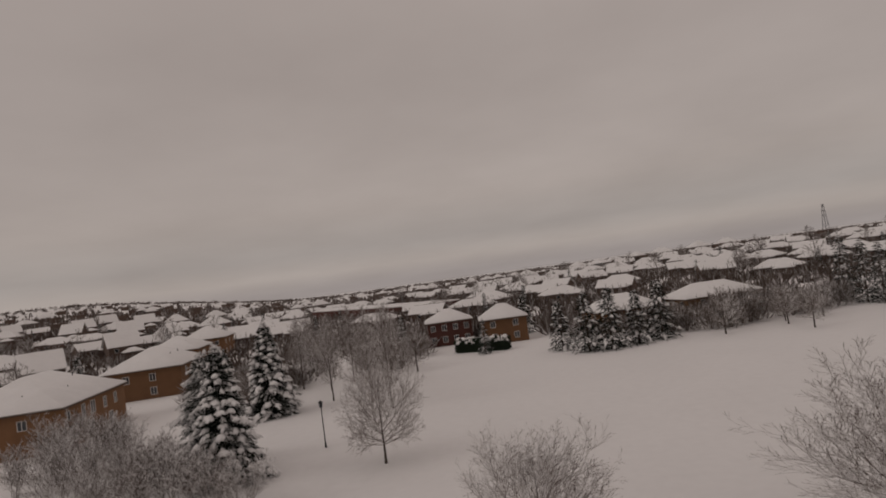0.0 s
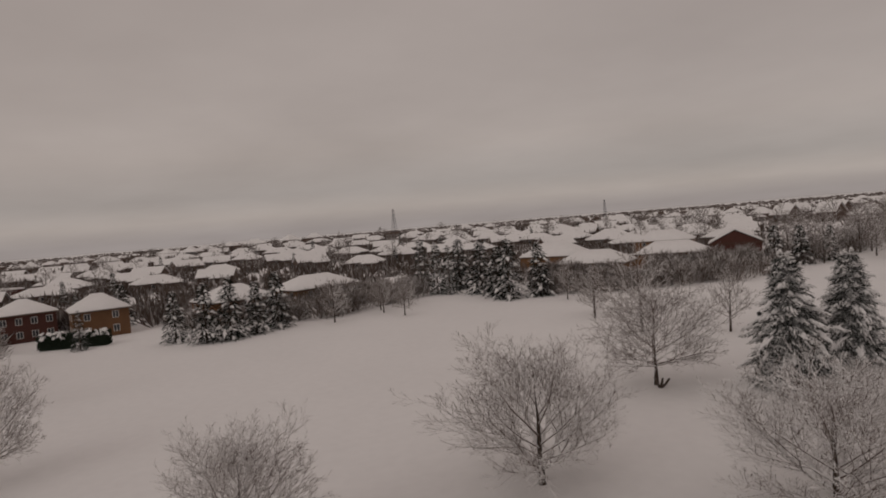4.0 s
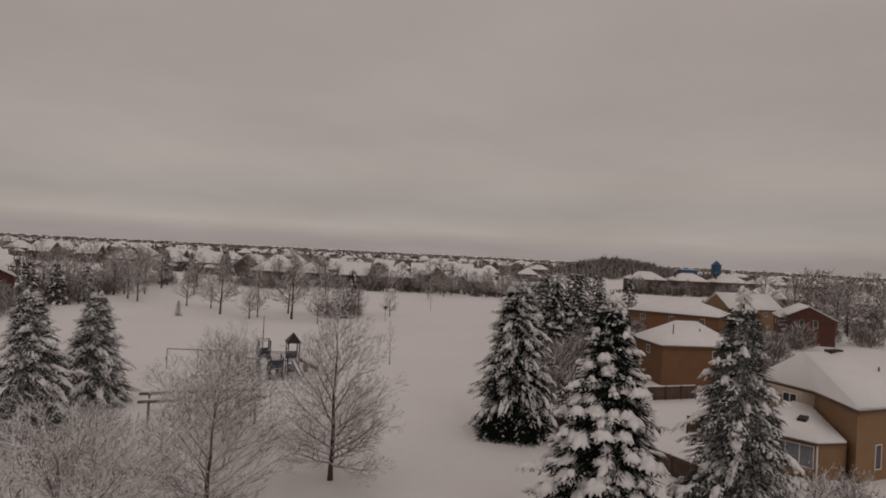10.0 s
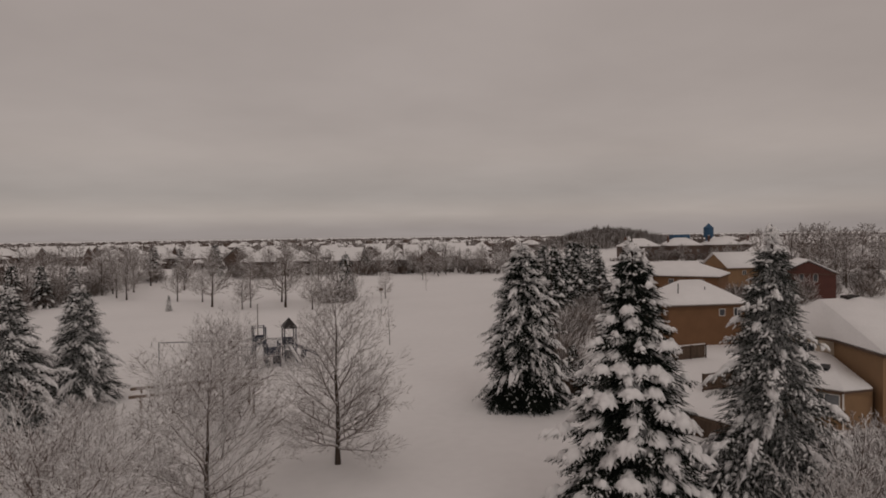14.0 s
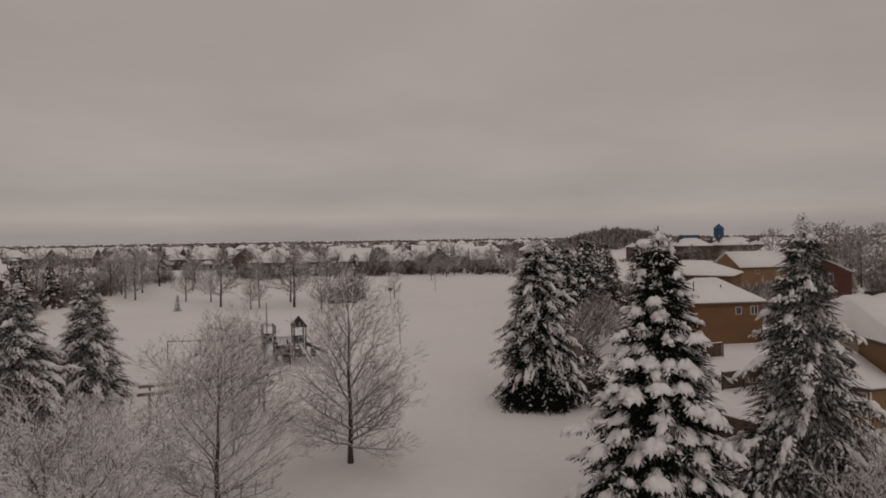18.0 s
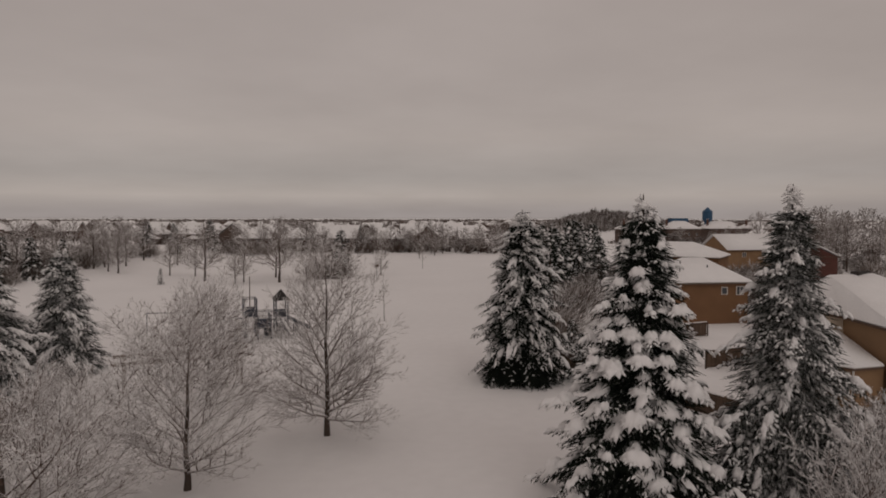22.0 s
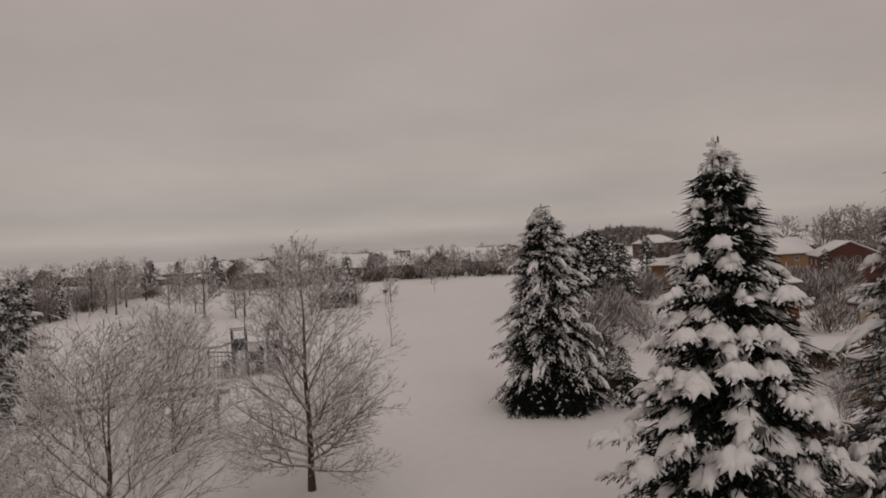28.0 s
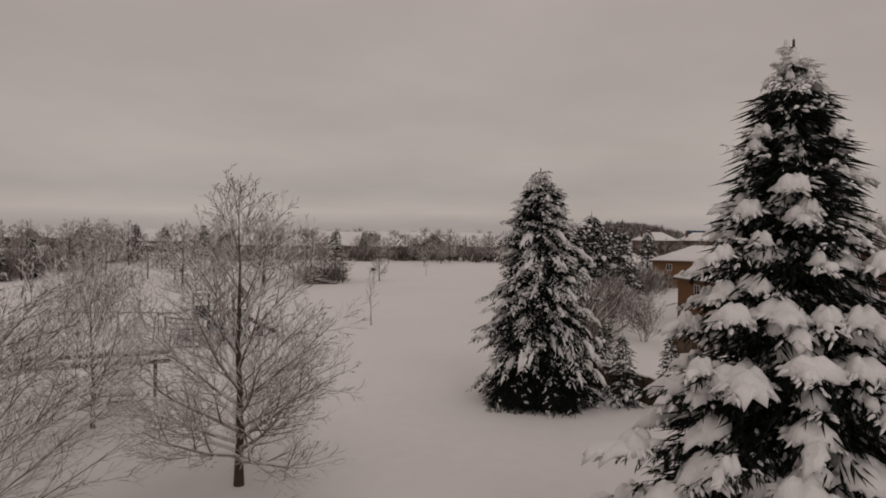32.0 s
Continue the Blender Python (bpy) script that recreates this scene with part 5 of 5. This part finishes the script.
lamp(-66.8, -20.1)
lamp(-41.6, 57.4, 5.0)


def timber_frame():
    """Two long beams on posts beside the play area."""
    ax, ay, bx, by = -25.1, 53.2, -16.3, 57.0
    L = math.hypot(bx - ax, by - ay)
    e = thing("timber_frame", ax, ay, land(ax, ay), math.degrees(math.atan2(by - ay, bx - ax)), "long weathered timber beam frame on posts topped with snow", "timber frame")
    for yy in (0.0, 3.2):
        part("beam", boxes(((-0.8, yy - 0.09, 2.45), (L + 0.6, yy + 0.09, 2.72))), M_WOOD, e)
        part("beam_snow", boxes(((-0.78, yy - 0.085, 2.724), (L + 0.58, yy + 0.085, 2.82))), M_ROOFSNOW, e)
        for xx in (0.1, L - 0.3):
            part("post", boxes(((xx - 0.09, yy - 0.08, -0.2), (xx + 0.09, yy + 0.08, 2.446))), M_WOOD, e)
    return e


timber_frame()


def swing(x, y, turn, L, h):
    e = thing("swing_frame", x, y, land(x, y), turn, "thin grey steel swing frame standing in snow", "swing")
    g = Geo()
    g.tube([Vector((0, 0, h)), Vector((L, 0, h))], [0.06, 0.06], 8)
    part("top_bar", g, M_STEEL, e)
    for xx in (0, L / 2, L):
        g = Geo()
        g.tube([Vector((xx, 0, -0.1)), Vector((xx, 0, h))], [0.06, 0.06], 8)
        part("post", g, M_STEEL, e)


swing(-35.8, 81.8, 5, 8.0, 2.45)


def pole(x, y, h, r, label, name="post"):
    g = Geo()
    g.tube([Vector((0, 0, -0.1)), Vector((0, 0, h * 0.5)), Vector((0, 0, h))], [r, r * 0.9, r * 0.7], 8)
    ob = part(name, g, M_FENCE)
    ob.matrix_basis = pose(x, y, land(x, y))
    return tagged(ob, label, "post")


pole(-28.5, 101.0, 5.2, 0.08, "plain slim grey-brown post in the snow", "pole")


def sign(x, y, h):
    e = thing("park_sign", x, y, land(x, y), 20, "small grey sign board on a thin post", "sign")
    part("post", boxes(((-0.04, -0.04, -0.1), (0.04, 0.04, h))), M_STEEL, e)
    part("board", boxes(((-0.45, -0.075, h - 0.6), (0.45, -0.044, h))), M_FENCE, e)


sign(-13.2, 148.5, 3.6)
SAP = bare_tree_mesh(6.8, 1.1, 71, dict(CFG_MID, kids=(4, 3, 2)), 12, 2.0, 0.35, 0.06)
bare_tree(SAP, -7.0, 92.0, "thin leafless sapling alone on the snow")
bare_tree(SAP, -3.3, 180.0, "thin leafless sapling far up the lawn", 90, 0.9)


def picnic(x, y, turn):
    e = thing("picnic_table", x, y, land(x, y), turn, "dark timber picnic table with snow on top", "picnic table")
    part("tabletop", boxes(((-0.9, -0.38, 0.70), (0.9, 0.38, 0.76))), M_FENCE, e)
    part("snow", boxes(((-0.88, -0.36, 0.764), (0.88, 0.36, 0.92))), M_ROOFSNOW, e)
    for s in (-1, 1):
        part("seat", boxes(((-0.9, s * 0.72 - 0.14, 0.40), (0.9, s * 0.72 + 0.14, 0.45))), M_FENCE, e)
        for xx in (-0.65, 0.65):
            g = Geo()
            g.tube([Vector((xx, s * 0.75, 0)), Vector((xx, s * 0.2, 0.70))], [0.05, 0.05], 5)
            part("leg", g, M_FENCE, e)


picnic(-18.3, 56.0, 25)


def stump(x, y):
    """Low broken shoots beside a trunk."""
    g = Geo()
    for a in (0.3, -0.6, 1.2):
        g.tube([Vector((0, 0, -0.05)), Vector((math.sin(a) * 0.5, 0.2 * a, 0.45)), Vector((math.sin(a) * 0.9, 0.3 * a, 1.0))], [0.14, 0.12, 0.09], 6)
    ob = part("sawn_logs", g, M_BARK)
    ob.matrix_basis = pose(x, y, land(x, y))
    tagged(ob, "dark cut limbs poking from the snow", "logs")


stump(-41.4, 41.6)


def log_pile(x, y, turn):
    """A long heap of dark logs under patchy snow."""
    random.seed(91)
    e = thing("log_pile", x, y, land(x, y), turn, "low dark heap of logs under patchy snow", "log pile")
    for k in range(26):
        lev = 0 if k < 13 else 1 if k < 21 else 2
        xx, yy = rnd(-2.6, 2.6) * (1 - 0.2 * lev), rnd(-1.0, 1.0) * (1 - 0.3 * lev)
        a = rnd(-0.6, 0.6)
        d = Vector((math.cos(a), math.sin(a), rnd(-0.08, 0.08))) * rnd(0.6, 1.1)
        r = rnd(0.14, 0.26)
        c = Vector((xx, yy, 0.2 + 0.36 * lev))
        g = Geo()
        g.tube([c - d, c, c + d], [r, r * 1.05, r * 0.9], 7)
        part("log", g, M_BARK, e)
    return e


log_pile(-24.5, 151.2, 8)


def play_structure():
    e = thing("play_structure", -20.5, 79.5, land(-20, 79), 22, "dark blue-grey playground climbing structure dusted with snow", "playground")
    e.scale = (0.9, 1.15, 1.12)
    pr = 0.10

    def rod(n, a, b, r=pr, m=M_PLAYBLUE, lab=""):
        g = Geo()
        g.tube([Vector(a), Vector(b)], [r, r], 8)
        part(n, g, m, e, lab)
    # roofed tower
    for x, y in ((1.6, 0.6), (3.2, 0.6), (1.6, 2.2), (3.2, 2.2)):
        rod("post", (x, y, -0.2), (x, y, 3.9))
    part("deck", boxes(((1.5, 0.5, 1.5), (3.3, 2.3, 1.6))), M_PLAYGREY, e)
    g = Geo()
    g.add([(1.4, 0.4, 3.8), (3.4, 0.4, 3.8), (3.4, 2.4, 3.8), (1.4, 2.4, 3.8), (2.4, 1.4, 4.9), (1.4, 0.4, 3.7), (3.4, 0.4, 3.7), (3.4, 2.4, 3.7), (1.4, 2.4, 3.7)],
          [(0, 1, 4), (1, 2, 4), (2, 3, 4), (3, 0, 4), (5, 6, 1, 0), (6, 7, 2, 1), (7, 8, 3, 2), (8, 5, 0, 3), (8, 7, 6, 5)])
    part("roof", g, M_PLAYGREEN, e, "dark pyramid roof")
    for y in (0.6, 2.2):
        for i in range(9):
            rod("bar", (1.7 + 0.17 * i, y, 1.6), (1.7 + 0.17 * i, y, 2.5), 0.025, M_PLAYGREY)
        rod("handrail", (1.6, y, 2.5), (3.2, y, 2.5), 0.035)
    # open tower
    for x, y in ((-2.6, 0.4), (-1.0, 0.4), (-2.6, 2.0), (-1.0, 2.0)):
        rod("post", (x, y, -0.2), (x, y, 4.1))
    for y in (0.4, 2.0):
        rod("top_rail", (-2.6, y, 4.05), (-1.0, y, 4.05), 0.05)
    part("deck", boxes(((-2.7, 0.3, 1.9), (-0.9, 2.1, 2.0))), M_PLAYGREY, e)
    part("deck_snow", boxes(((-2.6, 0.45, 2.004), (-1.0, 1.95, 2.15))), M_ROOFSNOW, e)
    part("panel", boxes(((-2.55, 0.36, 2.0), (-1.05, 0.42, 2.9))), M_PLAYBLUE, e, "blue side panel")
    part("panel", boxes(((-1.06, 0.45, 2.0), (-1.0, 1.95, 2.8))), M_PLAYGREY, e)
    # bridge
    part("bridge", boxes(((-1.0, 0.8, 1.62), (1.6, 1.8, 1.7))), M_PLAYGREY, e)
    part("bridge_snow", boxes(((-0.95, 0.85, 1.704), (1.5, 1.75, 1.82))), M_ROOFSNOW, e)
    for y in (0.8, 1.8):
        rod("handrail", (-1.0, y, 2.6), (1.6, y, 2.5), 0.035)
        for i in range(10):
            rod("bar", (-0.9 + 0.27 * i, y, 1.7), (-0.9 + 0.27 * i, y, 2.55), 0.022, M_PLAYGREY)
    # overhead ladder and arch climber
    for y in (0.6, 1.5):
        g = Geo()
        g.tube([Vector((-2.6, y, 2.9)), Vector((-4.0, y, 2.5)), Vector((-5.6, y, 2.55)), Vector((-6.4, y, 2.3)), Vector((-6.7, y, -0.1))], [0.05] * 5, 7)
        part("ladder_rail", g, M_PLAYBLUE, e)
    for i in range(8):
        rod("rung", (-3.2 - 0.4 * i, 0.6, 2.62), (-3.2 - 0.4 * i, 1.5, 2.62), 0.025, M_STEEL)
    for i in range(5):
        g = Geo()
        y = -0.4 - 0.55 * i
        g.tube([Vector((-4.6 + 0.3 * i, y, -0.1)), Vector((-4.0, y, 1.1 - 0.1 * i)), Vector((-2.8, y + 0.2, 1.7 - 0.15 * i)), Vector((-1.2, y + 0.2, 1.3 - 0.1 * i)), Vector((-0.6, y, -0.1))], [0.05] * 5, 7)
        part("climbing_arch", g, M_PLAYGREY, e)
    for i in range(6):
        rod("rung", (-4.2 + 0.6 * i, -0.4, 1.0 + 0.25 * math.sin(i)), (-4.0 + 0.6 * i, -2.6, 0.8 + 0.2 * math.sin(i)), 0.03, M_PLAYGREY)
    # slides
    for (x0, y0, z0), (x1, y1, z1), n_ in (((2.4, 0.5, 1.6), (3.0, -2.6, 0.35), "slide"), ((3.3, 1.4, 1.6), (6.3, 0.8, 0.35), "slide"), ((-1.8, 0.3, 1.95), (-2.4, -3.3, 0.3), "slide")):
        a, b = Vector((x0, y0, z0)), Vector((x1, y1, z1))
        s = (b - a).cross(Vector((0, 0, 1))).normalized() * 0.32
        g = Geo()
        for off, hgt in ((-1, 0.28), (1, 0.28)):
            q = s * off
            g.add([tuple(a + q), tuple(b + q), tuple(b + q + Vector((0, 0, hgt))), tuple(a + q + Vector((0, 0, hgt))), tuple(a + q * 0.86), tuple(b + q * 0.86), tuple(b + q * 0.86 + Vector((0, 0, hgt))), tuple(a + q * 0.86 + Vector((0, 0, hgt)))],
                  [(0, 1, 2, 3), (7, 6, 5, 4), (3, 2, 6, 7), (0, 4, 5, 1), (1, 5, 6, 2), (0, 3, 7, 4)])
        g.add([tuple(a - s), tuple(b - s), tuple(b + s), tuple(a + s), tuple(a - s - Vector((0, 0, .05))), tuple(b - s - Vector((0, 0, .05))), tuple(b + s - Vector((0, 0, .05))), tuple(a + s - Vector((0, 0, .05)))],
              [(0, 1, 2, 3), (7, 6, 5, 4), (0, 4, 5, 1), (2, 6, 7, 3), (1, 5, 6, 2), (3, 7, 4, 0)])
        part(n_, g, M_PLAYBLUE, e, "moulded slide with snow")
        g = Geo()
        t = s * 0.8
        U = Vector((0, 0, 0.14))
        o = Vector((0, 0, 0.006))
        g.add([tuple(a - t + o), tuple(b - t + o), tuple(b + t + o), tuple(a + t + o), tuple(a - t * .8 + U), tuple(b - t * .8 + U), tuple(b + t * .8 + U), tuple(a + t * .8 + U)],
              [(4, 5, 6, 7), (0, 1, 5, 4), (2, 3, 7, 6), (1, 2, 6, 5), (3, 0, 4, 7)])
        part("slide_snow", g, M_ROOFSNOW, e)
        g = Geo()
        g.tube([b + Vector((0, 0, -0.6)), b], [0.05, 0.05], 6)
        part("slide_foot", g, M_STEEL, e)
    part("panel", boxes(((1.62, 0.52, 0.3), (3.18, 0.58, 1.3))), M_PLAYGREY, e)
    # lower front tower with panels, nets and a second ladder
    for x, y in ((-1.2, -1.9), (0.5, -1.9), (-1.2, -0.3), (0.5, -0.3)):
        rod("post", (x, y, -0.2), (x, y, 2.6))
    part("deck", boxes(((-1.3, -2.0, 1.15), (0.6, -0.2, 1.25))), M_PLAYGREY, e)
    part("deck_snow", boxes(((-1.1, -1.8, 1.254), (0.4, -0.4, 1.42))), M_ROOFSNOW, e)
    part("panel", boxes(((-1.15, -1.95, 1.3), (0.45, -1.88, 2.2))), M_PLAYBLUE, e, "dark side panel")
    part("panel", boxes(((-1.24, -1.85, 1.3), (-1.17, -0.35, 2.1))), M_PLAYBLUE, e, "dark side panel")
    part("panel", boxes(((0.47, -1.85, 0.2), (0.54, -0.35, 2.0))), M_PLAYGREEN, e)
    part("panel", boxes(((1.64, 2.18, 1.65), (3.16, 2.25, 2.5))), M_PLAYBLUE, e, "dark side panel")
    part("panel", boxes(((-2.55, 1.97, 2.05), (-1.05, 2.03, 3.0))), M_PLAYBLUE, e, "dark side panel")
    for i in range(7):
        rod("net_rope", (-5.2 + 0.42 * i, -0.4, 2.3 - 0.05 * i), (-5.4 + 0.4 * i, -2.4, -0.05), 0.035, M_PLAYBLUE)
    for i in range(5):
        rod("net_rope", (-5.25, -0.7 - 0.4 * i, 1.95 - 0.45 * i), (-2.75, -0.7 - 0.4 * i, 1.75 - 0.42 * i), 0.035, M_PLAYBLUE)
    rod("net_bar", (-5.4, -0.4, 2.35), (-2.5, -0.4, 2.05), 0.07)
    for x in (-5.4, -2.5):
        rod("post", (x, -0.4, -0.2), (x, -0.4, 2.5), 0.09)
    for i in range(6):
        rod("step", (0.6 + 0.25 * i, -1.6, 1.0 - 0.17 * i), (0.6 + 0.25 * i, -0.7, 1.0 - 0.17 * i), 0.06, M_PLAYBLUE)
    for x, y, r in ((-3.4, 1.2, 0.42), (0.2, 0.2, 0.36), (4.6, 2.3, 0.4)):
        g = Geo()
        g.tube([Vector((x, y, -0.1)), Vector((x, y, 0.9)), Vector((x, y, 1.0))], [r, r * 0.95, r * 0.6], 10)
        part("drum", g, M_PLAYBLUE, e)
    return e


play_structure()


# ---- landmarks on the skyline ----
def pylon(x, y, h, label):
    e = thing("lattice_mast", x, y, land(x, y), 20, label, "mast", "skyline masts")
    for sx, sy in ((-1, -1), (1, -1), (1, 1), (-1, 1)):
        g = Geo()
        g.tube([Vector((sx * 2.2, sy * 2.2, 0)), Vector((sx * 0.5, sy * 0.5, h))], [0.22, 0.14], 5)
        part("leg", g, M_STEEL, e)
    for i in range(7):
        z0, z1 = h * i / 7, h * (i + 1) / 7
        r0, r1 = 2.2 - 1.7 * i / 7, 2.2 - 1.7 * (i + 1) / 7
        for sx, sy, tx, ty in ((-1, -1, 1, -1), (1, -1, 1, 1), (1, 1, -1, 1), (-1, 1, -1, -1)):
            g = Geo()
            g.tube([Vector((sx * r0, sy * r0, z0)), Vector((tx * r1, ty * r1, z1))], [0.1, 0.1], 4)
            part("brace", g, M_STEEL, e)


pylon(-572, 272, 28, "grey lattice mast rising over the far houses")
pylon(-620, 600, 31, "second grey lattice mast on the skyline")


def blue_tower():
    e = thing("water_tower", 148.9, 352.4, land(149, 352), 15, "small blue tower with pointed cap above the roofs", "tower")
    g = Geo()
    g.tube([Vector((0, 0, 0)), Vector((0, 0, 10.5)), Vector((0, 0, 11.5)), Vector((0, 0, 16.0))], [1.6, 1.6, 2.6, 2.6], 12)
    part("shaft", g, M_BLUE, e)
    g = Geo()
    g.tube([Vector((0, 0, 16.0)), Vector((0, 0, 18.6))], [2.9, 0.15], 12)
    part("cap", g, M_BLUE, e)
    h = thing("blue_hall", 150, 398, land(150, 398), 10, "low blue metal hall behind the houses", "hall")
    part("wall", boxes(((-5.6, -2.4, -0.5), (5.6, 2.4, 9.4))), M_BLUE, h)
    part("roof", boxes(((-5.8, -2.6, 9.404), (5.8, 2.6, 9.7))), M_ROOFSNOW, h)


blue_tower()
